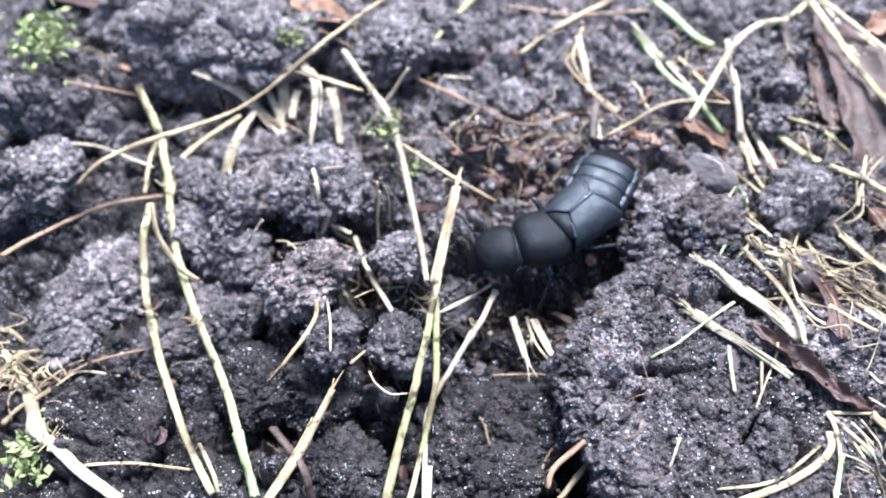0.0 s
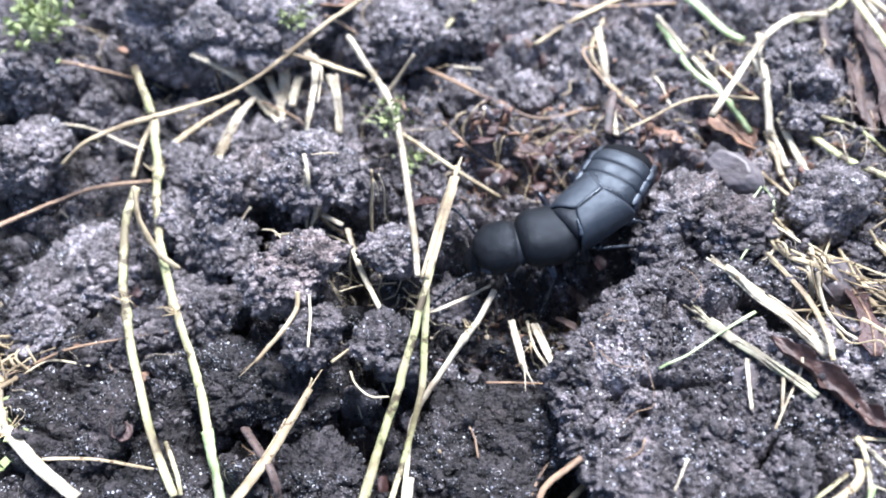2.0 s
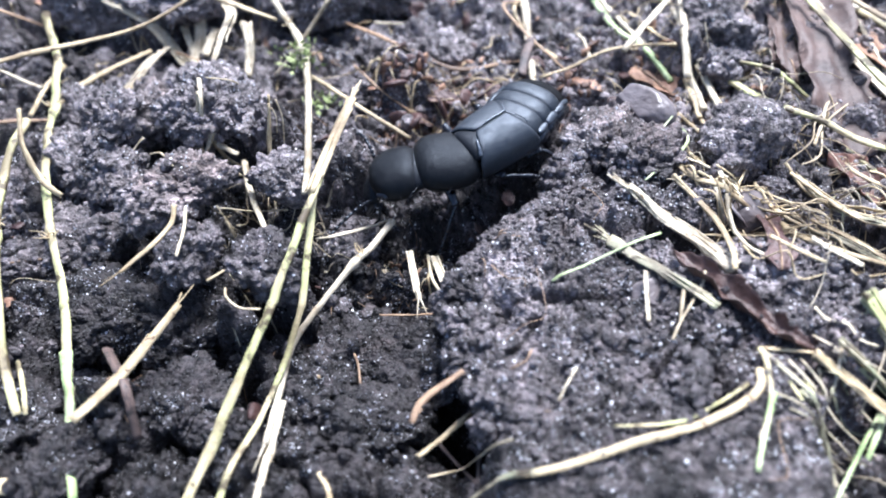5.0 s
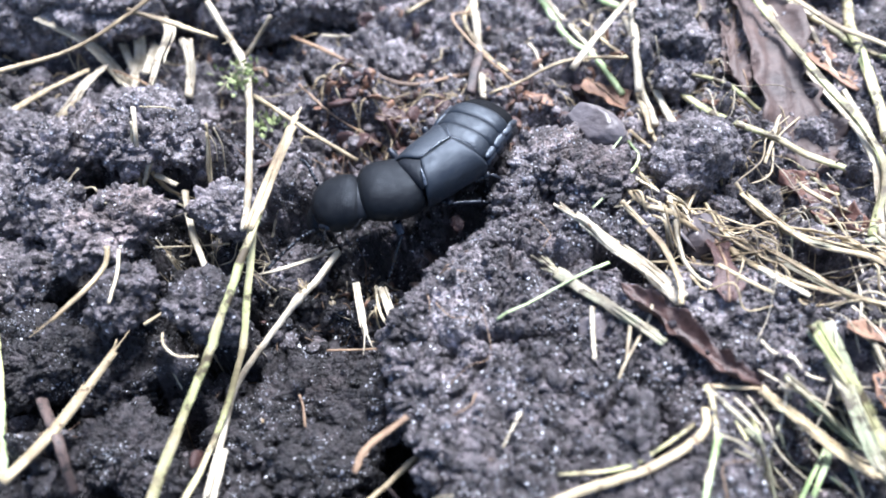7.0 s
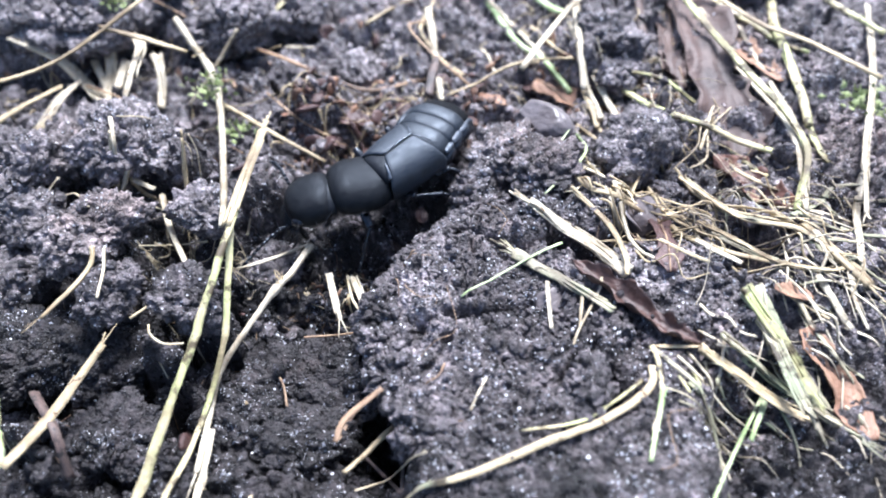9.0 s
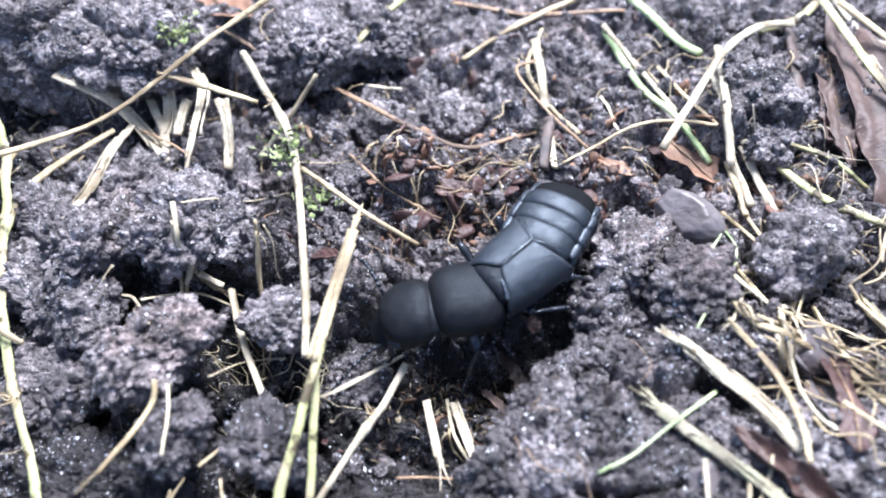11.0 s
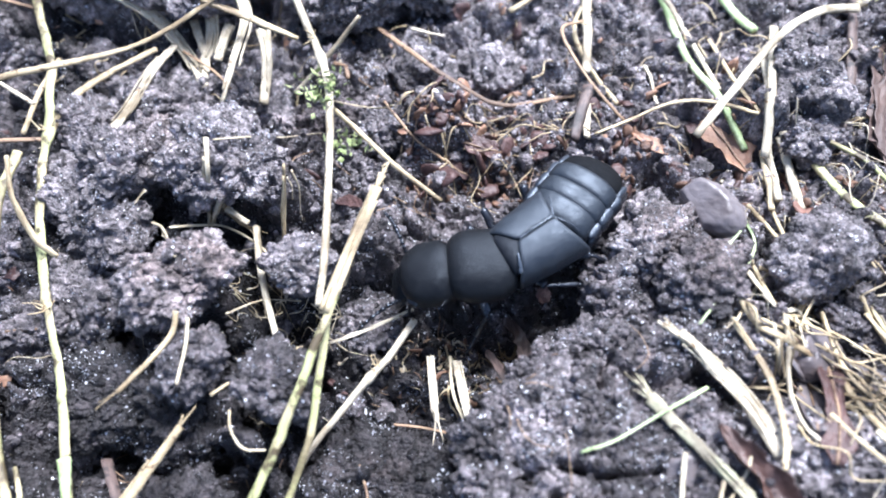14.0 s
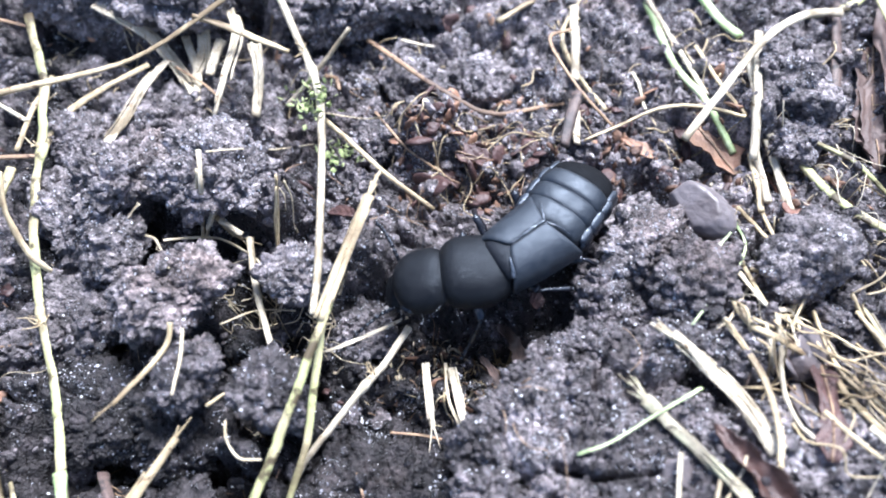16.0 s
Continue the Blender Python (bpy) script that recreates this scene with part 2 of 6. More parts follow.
def blocks(x, y, size, seed):
    """Broken angular lumps: 0 in the clefts, up to 1 on the lumps, each at its own height."""
    u, v = (0.9 * x - 0.44 * y) / size, (0.9 * y + 0.44 * x) / size
    i, j = np.floor(u), np.floor(v)
    near, second, own, lean = np.full_like(u, 9.0), np.full_like(u, 9.0), np.zeros_like(u), np.zeros_like(u)
    for di in (-1, 0, 1):
        for dj in (-1, 0, 1):
            p, q = i + di, j + dj
            du, dv = u - p - hashed(p, q, seed), v - q - hashed(p, q, seed + 1)
            d = np.hypot(du, dv)
            first = d < near
            second = np.where(first, near, np.minimum(second, d))
            own = np.where(first, hashed(p, q, seed + 2), own)
            lean = np.where(first, 1.6 * du * (hashed(p, q, seed + 5) - 0.5) + 1.6 * dv * (hashed(p, q, seed + 6) - 0.5), lean)
            near = np.where(first, d, near)
    edge = np.clip((second - near) / 0.26, 0, 1)
    return (0.3 + 0.7 * own + lean) * edge * (2 - edge)


CLODS = []   # x, y, half length, half width, turn, top, depth


def clod(x, y, a, b, turn, top, depth=4.0, power=4.0):
    CLODS.append((x, y, a, b, radians(turn), top, depth, power))


# the great slab beside the beetle and its neighbours
clod(16, 15, 9.8, 14.5, 0, 0.7, 8.0, 12)
clod(10.6, 24.8, 4.9, 4.4, 20, 1.1, 8.0, 10)
clod(14.7, 30.5, 4.4, 3.6, 35, 1.0, 7.0, 8)
clod(16, 36.2, 3.6, 3.6, 20, 1.2, 4.0, 5)
clod(13.4, 37.4, 2.2, 1.3, 10, 0.9, 4.0, 4)
clod(20.5, 31, 3.8, 3.4, 0, 0.7, 4.0, 5)
clod(25, 22, 8.0, 6.4, 0, 0.5, 3.5, 5)
clod(27.5, 37, 3.2, 2.8, 0, 0.4, 4.0, 4)
clod(32, 24, 9, 9, 0, -0.6, 3.0, 4)
clod(24.5, 49.5, 4.0, 4.6, 0, 0.5, 3.0, 3)
# crumb heaps on the far side of the open ground
clod(-14.5, 39.0, 5.4, 3.1, -5, 3.2, 6.0, 4)
clod(-10.0, 38.6, 3.6, 2.2, -8, 2.6, 6.0, 4)
clod(-21.0, 39.0, 4.5, 4.0, 20, 1.4, 4.0, 4)
clod(-21.0, 32.8, 2.6, 2.2, 10, 0.3, 3.0, 4)
clod(-13.6, 30.6, 2.4, 2.0, -10, 0.6, 6.0, 4)
clod(-7.2, 31.8, 2.1, 2.0, 0, 0.9, 4.5, 3)
clod(-6.6, 25.0, 2.8, 1.6, -25, 1.8, 5.0, 4)
clod(-12.2, 24.9, 2.4, 2.0, 10, 1.8, 5.0, 4)
clod(-8.8, 22.2, 1.5, 1.1, 0, 0.6, 4.0, 3)
clod(-3.2, 35.5, 2.6, 2.6, 0, -0.1, 3.0, 3)
clod(-1.5, 46.5, 5.0, 2.6, 5, -0.4, 2.5, 3)
clod(-14.0, 16.0, 3.6, 2.4, 0, -0.8, 3.5, 4)
clod(-30.0, 19.0, 6.0, 4.0, 0, -0.6, 3.0, 4)
clod(-40.0, 41.0, 4.0, 4.0, 0, 1.6, 4.0, 4)
clod(-40.0, 53.5, 7.0, 5.0, 15, 4.2, 6.0, 4)
clod(-25.0, 56.0, 9.0, 4.2, 0, 3.2, 5.0, 2.5)
clod(-9.0, 60.0, 9.0, 4.0, 10, 2.0, 5.0, 4)
clod(2.6, 19.6, 3.6, 2.6, 25, -3.4, 3.0, 3)
clod(-3.0, 17.6, 3.0, 2.4, 0, -3.9, 3.0, 3)
PITS = []
SUNK = []    # x, y, radius of the hollows in which lumps of soil lie
CRACKS = [((10.6, 21.5), (11.6, 21.9), (13.2, 22.2), (15.6, 22.4)), ((17.2, 18.0), (17.8, 18.6), (18.8, 19.2)), ((18.6, 19.8), (17.4, 18.3), (16.9, 16.0), (17.6, 15.4)),
          ((6.2, 21.2), (7.6, 21.4), (9.2, 20.6)), ((11.0, 29.4), (12.5, 28.0), (12.3, 26.6)), ((13.5, 33.4), (15.5, 33.0), (17.5, 33.6))]


def relief(x, y):
    """Height of the soil without its crumbs."""
    base = -2.7 + 1.3 * waves(x, y, 16.0, 3) + 0.5 * np.tanh((np.abs(x) - 25) / 8)
    base = base - 2.2 * np.exp(-((x - 0.5) / 6.0) ** 2 - ((y - 24.5) / 5.0) ** 2) - 1.2 * np.exp(-((x - 4.0) / 4.0) ** 2 - ((y - 29.5) / 2.6) ** 2)
    base = base - 1.5 * np.exp(-((x + 6.0) / 8.0) ** 2 - ((y - 18.0) / 5.0) ** 2) - 3.5 * np.exp(-((x - 5.5) / 2.2) ** 2 - ((y - 15.0) / 3.5) ** 2)
    base = base - 1.6 * np.exp(-((x - 3.0) / 5.0) ** 2 - ((y - 41.5) / 2.5) ** 2) + 1.5 * np.exp(-((x + 22) / 14.0) ** 2 - ((y - 37) / 8.0) ** 2)
    base = base - 3.0 * np.exp(-((x - 8.4) / 2.0) ** 2 - ((y - 30.8) / 1.7) ** 2) - 1.8 * np.exp(-((x - 3.0) / 4.5) ** 2 - ((y - 30.0) / 2.0) ** 2)
    wx, wy = x + 0.9 * waves(x, y, 3.2, 11), y + 0.9 * waves(x, y, 3.2, 21)
    z = base
    for cx, cy, a, b, turn, top, depth, power in CLODS:
        dx, dy = wx - cx, wy - cy
        u, v = (dx * np.cos(turn) + dy * np.sin(turn)) / a, (dy * np.cos(turn) - dx * np.sin(turn)) / b
        lump = top - depth * np.minimum((u * u + v * v) ** (power / 2), 4.0)
        k = np.clip(0.5 + (lump - z) / 1.2, 0, 1)
        z = z * (1 - k) + lump * k + 0.3 * k * (1 - k)
    for line in CRACKS:
        for (ax, ay), (bx, by) in zip(line, line[1:]):
            s = np.clip(((wx - ax) * (bx - ax) + (wy - ay) * (by - ay)) / ((bx - ax) ** 2 + (by - ay) ** 2), 0, 1)
            d = np.hypot(wx - ax - s * (bx - ax), wy - ay - s * (by - ay))
            z = z - 1.5 * np.exp(-(d / 0.19) ** 2)
    for cx, cy, r, deep in PITS:
        z = z - deep * np.exp(-(((wx - cx) ** 2 + (wy - cy) ** 2) / r ** 2) ** 2)
    for cx, cy, r in SUNK:
        keep = np.clip((5.6 - x) / 1.0, 0, 1) if cx < 8 and cy < 30 else 1.0
        z = z - 2.3 * keep * np.exp(-(((x - cx) ** 2 + (y - cy) ** 2) / (1.22 * r) ** 2) ** 2)
    return z


def soil_height(x, y):
    """Height of the soil with its crumbs, in millimetres."""
    z = relief(x, y) + 0.5 * waves(x, y, 4.0, 31)
    slab = np.clip((z + 0.8) / 1.6, 0, 1) * np.clip((x - 5) / 2, 0, 1) * np.clip((36 - y) / 3, 0.2, 1)
    wx, wy = x + 0.6 * waves(x, y, 1.6, 81), y + 0.6 * waves(x, y, 1.6, 91)
    rough = 0.75 + 0.5 * waves(x, y, 7.0, 35, 1)
    near = np.clip((27 - y) / 4, 0, 1) * np.clip((5 - x) / 3, 0, 1)
    z = z + (1.5 + 1.3 * near - 1.38 * slab) * (blocks(wx, wy, 3.3, 43) - 0.5) * rough + (0.75 - 0.62 * slab) * (crumbs(wx, wy, 2.3, 41) - 0.45) * rough
    z = z + (1.10 - 0.72 * slab) * (blocks(wx, wy, 1.35, 53) - 0.45) * (0.85 + 0.5 * waves(x, y, 4.0, 36, 1)) + 0.22 * (crumbs(wx, wy, 1.0, 51) - 0.42)
    z = z + 0.20 * slab * (blocks(wx, wy, 2.4, 83) - 0.5) + 0.50 * (blocks(wx, wy, 0.62, 63) - 0.45) * (0.8 + 0.7 * waves(x, y, 3.0, 37, 1)) + 0.16 * (crumbs(x, y, 0.42, 61) - 0.4) + 0.12 * waves(x, y, 0.4, 71, 2)
    return z


LUMPS = []


def lump(x, y, z, radius, flat):
    LUMPS.append((x, y, z, radius, flat))
    SUNK.append((x, y, radius))


def ledge(x, y, z, radius, flat):
    """A lump grown into the rim of the slab."""
    LUMPS.append((x, y, z, radius, flat))


def pit(x, y, radius, deep):
    PITS.append((x, y, radius, deep))

# ---- lumps of soil (millimetres): centre, radius, flatness ----
lump(-13.8, 30.7, 1.6, 3.20, 0.50)
lump(-22.0, 46.8, -4.2, 3.37, 0.80)
lump(-19.8, 39.6, 0.0, 2.55, 0.80)
lump(-12.8, 39.0, 1.4, 3.10, 0.60)
lump(-15.0, 37.9, 1.5, 2.37, 0.80)
lump(-13.8, 46.7, -3.2, 2.27, 0.80)
lump(-26.9, 43.9, -3.3, 2.92, 0.80)
lump(-21.3, 38.1, 0.2, 2.96, 0.80)
lump(-25.7, 37.7, -2.1, 2.29, 0.80)
lump(-20.7, 34.5, -1.2, 2.53, 0.80)
lump(-7.2, 32.5, 0.1, 1.83, 0.90)
lump(-6.8, 24.9, 0.3, 2.14, 0.70)
lump(-11.8, 25.4, 1.2, 1.95, 0.80)
lump(-13.7, 23.5, -2.8, 2.11, 0.80)
lump(-20.1, 28.5, -2.5, 2.08, 0.70)
lump(14.3, 34.5, -2.1, 2.97, 0.60)
lump(14.6, 36.6, 0.0, 2.40, 0.55)
lump(14.9, 39.9, -3.1, 1.92, 0.70)
lump(18.0, 34.7, 0.1, 2.55, 0.50)
lump(25.9, 37.0, -0.9, 2.73, 0.80)
lump(28.6, 34.1, -3.0, 2.23, 0.80)
lump(25.8, 51.3, -0.6, 2.69, 0.80)
lump(25.8, 46.9, -1.5, 1.84, 0.80)
lump(2.4, 21.2, -5.2, 3.63, 0.50)
lump(-2.2, 21.0, -4.7, 2.21, 0.60)
lump(-2.9, 31.1, -4.3, 1.93, 0.60)
lump(-4.1, 45.3, -2.9, 1.92, 0.70)
lump(2.6, 52.8, -4.2, 2.76, 0.60)
lump(-2.2, 51.9, -3.6, 2.29, 0.60)
lump(-6.4, 37.9, -2.9, 1.82, 0.60)
lump(-28.9, 58.1, 1.3, 5.12, 0.80)
lump(-22.5, 57.1, 1.3, 4.67, 0.80)
lump(-37.4, 66.4, -3.3, 4.87, 0.80)
lump(-43.9, 64.8, -2.9, 3.92, 0.80)
lump(-16.7, 60.0, -1.4, 3.06, 0.70)
lump(-41.0, 51.7, 1.2, 3.70, 0.80)
lump(-39.7, 41.6, 0.8, 3.42, 0.70)
lump(-36.4, 50.6, -2.6, 3.10, 0.60)
lump(-22.9, 36.1, -2.1, 3.04, 0.70)
lump(-32.4, 33.4, -3.6, 3.76, 0.50)
lump(-22.7, 29.6, -3.4, 2.95, 0.60)
lump(-35.2, 29.9, -3.1, 3.72, 0.50)
lump(-17.5, 22.9, -3.2, 3.18, 0.60)
lump(-26.0, 27.5, -3.1, 2.47, 0.60)
lump(-26.7, 20.1, -2.3, 2.81, 0.60)
lump(-8.4, 58.6, -0.9, 3.53, 0.70)
lump(-2.7, 60.5, -1.4, 3.61, 0.60)
lump(0.3, 21.5, -5.5, 3.31, 0.60)
lump(-2.7, 18.8, -4.4, 2.52, 0.60)
lump(0.4, 16.1, -4.1, 2.74, 0.60)
lump(-13.3, 22.5, -3.9, 2.79, 0.50)
lump(-11.2, 16.8, -2.9, 2.95, 0.40)
lump(3.4, 20.0, -5.0, 2.60, 0.70)
lump(18.2, 16.1, 0.3, 1.57, 0.70)
lump(-21.8, 14.7, -3.8, 3.76, 0.70)
lump(-16.7, 11.8, -2.8, 2.73, 0.60)
lump(-21.2, 11.5, -3.2, 2.87, 0.60)
lump(18.4, 16.4, 0.2, 1.54, 0.80)

# the slab's crumbling rim, above and below
ledge(12.6, 33.8, -0.6, 1.50, 0.70)
ledge(13.0, 31.8, -0.6, 1.30, 0.70)
ledge(11.6, 29.6, -0.6, 1.50, 0.70)
ledge(9.8, 28.3, -0.6, 1.50, 0.70)
ledge(8.2, 27.0, -0.6, 1.70, 0.70)
ledge(6.9, 25.2, -0.6, 1.60, 0.70)
ledge(6.5, 23.2, -0.6, 1.80, 0.70)
ledge(6.6, 21.2, -0.6, 1.60, 0.70)
ledge(6.9, 19.3, -0.6, 1.80, 0.70)
ledge(7.4, 17.4, -0.6, 1.60, 0.70)
ledge(8.2, 15.6, -0.6, 1.80, 0.70)
ledge(9.6, 14.0, -0.6, 1.60, 0.70)
ledge(11.2, 12.8, -0.6, 1.70, 0.70)
ledge(13.0, 34.0, -2.4, 1.35, 0.80)
ledge(12.0, 29.8, -2.4, 1.35, 0.80)
ledge(8.6, 27.2, -2.4, 1.53, 0.80)
ledge(6.9, 23.4, -2.4, 1.62, 0.80)
ledge(7.3, 19.5, -2.4, 1.62, 0.80)
ledge(8.6, 15.8, -2.4, 1.62, 0.80)
ledge(11.6, 13.0, -2.4, 1.53, 0.80)

# ---- dark hollows (millimetres): place, radius, depth ----
pit(6.1, 15.6, 1.5, 8.0)
pit(5.0, 17.8, 1.1, 4.0)
pit(4.6, 15.5, 1.4, 3.0)
pit(-2.7, 20.1, 2.2, 4.0)
pit(-10.4, 31.6, 1.4, 3.5)
pit(-15.2, 28.2, 1.2, 3.5)
pit(-12.4, 27.4, 1.0, 2.5)
pit(-17.9, 30.2, 1.0, 2.5)
pit(-13.5, 24.3, 1.0, 2.0)
pit(7.0, 14.6, 1.5, 5.0)
pit(9.6, 33.8, 1.6, 3.0)
pit(-3.0, 20.6, 1.3, 3.0)
pit(0.6, 18.2, 1.0, 3.0)
pit(-7.6, 18.6, 1.2, 3.0)
pit(-10.6, 20.2, 1.1, 2.5)
pit(-5.2, 25.6, 1.0, 2.5)
pit(-1.0, 26.4, 0.9, 2.0)
pit(-12.6, 36.2, 1.0, 1.8)
pit(-9.0, 24.7, 2.3, 3.0)
pit(-21.7, 30.5, 2.7, 2.5)
pit(0.2, 31.3, 2.8, 2.0)
pit(10.8, 30.2, 1.6, 5.0)
pit(6.3, 30.4, 2.7, 2.0)
pit(-10.3, 31.5, 1.0, 1.5)
pit(-18.8, 35.7, 1.5, 1.2)
pit(-3.2, 21.0, 2.0, 4.0)
pit(-20.1, 20.2, 2.4, 3.0)
pit(-7.7, 30.0, 1.9, 2.5)
pit(-29.9, 55.2, 2.7, 2.0)
pit(-35.6, 54.4, 2.4, 2.0)
pit(-16.3, 54.8, 2.6, 1.5)
pit(-16.7, 20.5, 2.7, 2.5)
pit(9.9, 20.1, 0.4, 2.0)
pit(30.6, 27.0, 2.3, 4.0)
pit(32.9, 47.0, 2.5, 3.0)
pit(15.8, 42.5, 1.8, 3.0)
pit(20.0, 45.9, 2.2, 2.0)


# ---- building helpers ----
MM = 0.001


_GX, _GY = np.arange(-60.0, 66.0, 0.15), np.arange(0.0, 85.0, 0.15)
_GZ = soil_height(*np.meshgrid(_GX, _GY))


def soil_at(x, y):
    """The soil's height, read from an even grid."""
    u = np.clip((np.asarray(x, dtype=float) + 60.0) / 0.15, 0, len(_GX) - 1.001)
    v = np.clip(np.asarray(y, dtype=float) / 0.15, 0, len(_GY) - 1.001)
    i, j = u.astype(int), v.astype(int)
    a, b = u - i, v - j
    return (_GZ[j, i] * (1 - a) + _GZ[j, i + 1] * a) * (1 - b) + (_GZ[j + 1, i] * (1 - a) + _GZ[j + 1, i + 1] * a) * b


def soil_z(x, y):
    return float(soil_at(x, y))


def thing(name, label, category, group="", kind=""):
    """An Empty that carries a thing's parts."""
    return tagged(new(name), label, category, group, kind)


def mesh_object(name, verts, faces, mat, parent=None, smooth=True, uvs=None, label=""):
    me = bpy.data.meshes.new(name)
    me.from_pydata([tuple(v) for v in verts], [], faces)
    if uvs is not None:
        layer = me.uv_layers.new(name="UVMap")
        index = np.empty(len(me.loops), dtype=np.int32)
        me.loops.foreach_get("vertex_index", index)
        layer.data.foreach_set("uv", np.asarray(uvs, dtype=np.float32)[index].ravel())
    me.polygons.foreach_set("use_smooth", [smooth] * len(me.polygons))
    me.materials.append(mat)
    me.update()
    ob = new(name, me)
    if parent is not None:
        ob.parent = parent
    if label:
        ob["label"] = label
    return ob


def axis(start, stop, step, growth, reach):
    """Even steps over the near ground, then wider and wider ones to the horizon."""
    inner = np.arange(start, stop + step / 2, step)
    out, d = [], step
    while not out or out[-1] < reach:
        d *= growth
        out.append((out[-1] if out else 0.0) + d)
    out = np.array(out)
    return np.concatenate([start - out[::-1], inner, stop + out])


def build_ground():
    xs, ys = axis(-50.0, 58.0, 0.16, 1.2, 60000.0), axis(7.0, 74.0, 0.16, 1.2, 60000.0)
    x, y = np.meshgrid(xs, ys)
    near = np.clip(1 - np.maximum(np.abs(x), np.abs(y - 35)) / 400, 0, 1)
    z = soil_height(x, y) * near
    verts = np.stack([x, y, z], -1).reshape(-1, 3) * MM
    nx, ny = len(xs), len(ys)
    a = (np.arange(ny - 1)[:, None] * nx + np.arange(nx - 1)[None, :]).ravel()
    quads = np.stack([a, a + 1, a + nx + 1, a + nx], -1)
    me = bpy.data.meshes.new("ground")
    me.vertices.add(len(verts))
    me.vertices.foreach_set("co", verts.ravel())
    me.loops.add(quads.size)
    me.loops.foreach_set("vertex_index", quads.ravel().astype(np.int32))
    me.polygons.add(len(quads))
    me.polygons.foreach_set("loop_start", np.arange(0, quads.size, 4, dtype=np.int32))
    me.polygons.foreach_set("use_smooth", np.ones(len(quads), dtype=bool))
    for mat in (SOIL, WET_SHADED, DRY_LIT):
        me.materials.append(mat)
    # light and moisture put into colour: low near soil wetter and darker, far bank drier and paler, in ragged patches
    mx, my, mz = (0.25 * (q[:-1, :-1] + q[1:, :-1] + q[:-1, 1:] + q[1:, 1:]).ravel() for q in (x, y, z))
    damp_shade = ((33.0 - my) / 9.0 - 0.05 * mx) * np.exp(-(np.hypot(mx, my - 35.0) / 70.0) ** 4) - 0.25 * mz + 2.0 * waves(mx, my, 7.0, 131) + 0.5 * hashed(np.floor(mx * 6), np.floor(my * 6), 141)
    damp_shade = damp_shade - 1.2 * np.clip((mx - 5.5) / 2, 0, 1) * np.clip(mz + 1.6, 0, 1) * np.clip((37 - my) / 2, 0, 1)
    damp_shade = damp_shade * np.clip((150.0 - np.hypot(mx, my - 35.0)) / 50.0, 0, 1)
    me.polygons.foreach_set("material_index", np.where(damp_shade > 1.0, 1, np.where(damp_shade < -0.9, 2, 0)).astype(np.int32))
    me.update(calc_edges=True)
    me.validate()
    tagged(new("ground", me), "dark moist crumbly garden soil with pale quartz grains", "soil", kind="structure")


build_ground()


def unit_ball(level):
    bm = bmesh.new()
    bmesh.ops.create_icosphere(bm, subdivisions=level, radius=1.0)
    v = np.array([p.co[:] for p in bm.verts])
    f = np.array([[p.index for p in q.verts] for q in bm.faces])
    bm.free()
    return v, f


def build_crumbs(name, label, count, low, high, seed, level, mat, spots, flat=1.0, category="soil crumbs"):
    """Loose crumbs strewn over the soil; spots: x, y, spread in x and y, share."""
    rng = np.random.default_rng(seed)
    ball, tri = unit_ball(level)
    share = np.array([s[4] for s in spots], dtype=float)
    pick = rng.choice(len(spots), count, p=share / share.sum())
    sp = np.array(spots)[pick]
    cx = sp[:, 0] + sp[:, 2] * rng.uniform(-1, 1, count)
    cy = sp[:, 1] + sp[:, 3] * rng.uniform(-1, 1, count)
    size = low * (high / low) ** (rng.random(count) ** 2.2)
    cz = soil_at(cx, cy) + 0.25 * size
    q = rng.normal(size=(count, 4))
    q /= np.linalg.norm(q, axis=1)[:, None]
    w, a, b, c = q.T
    rot = np.stack([1 - 2 * (b * b + c * c), 2 * (a * b - c * w), 2 * (a * c + b * w), 2 * (a * b + c * w), 1 - 2 * (a * a + c * c), 2 * (b * c - a * w),
                    2 * (a * c - b * w), 2 * (b * c + a * w), 1 - 2 * (a * a + b * b)], -1).reshape(-1, 3, 3)
    stretch = rng.uniform(0.6, 1.15, (count, 1, 3)) * np.array([1.0, 1.0, flat])
    lumps = 1 + 0.20 * np.sin(ball[None] @ rng.normal(size=(count, 3, 3)) * 2.6 + rng.uniform(0, 6, (count, 1, 3))).sum(-1, keepdims=True) / 1.5
    for _ in range(6):
        cut = rng.normal(size=(count, 3, 1))
        cut /= np.linalg.norm(cut, axis=1, keepdims=True)
        lumps = np.minimum(lumps, rng.uniform(0.55, 0.95, (count, 1, 1)) / np.maximum(0.08, ball[None] @ cut))
    lumps = lumps + rng.normal(0, 0.04, (count, len(ball), 1))
    v = (ball[None] * stretch * lumps) @ rot.transpose(0, 2, 1) * size[:, None, None] + np.stack([cx, cy, cz], -1)[:, None]
    f = (tri[None] + len(ball) * np.arange(count)[:, None, None]).reshape(-1, 3)
    me = bpy.data.meshes.new(name)
    v = v.reshape(-1, 3) * MM
    me.vertices.add(len(v))
    me.vertices.foreach_set("co", v.ravel())
    me.loops.add(f.size)
    me.loops.foreach_set("vertex_index", f.ravel().astype(np.int32))
    me.polygons.add(len(f))
    me.polygons.foreach_set("loop_start", np.arange(0, f.size, 3, dtype=np.int32))
    me.polygons.foreach_set("use_smooth", np.ones(len(f), dtype=bool))
    me.materials.append(mat)
    me.update(calc_edges=True)
    me.validate()
    return tagged(new(name, me), label, category, kind="stuff")


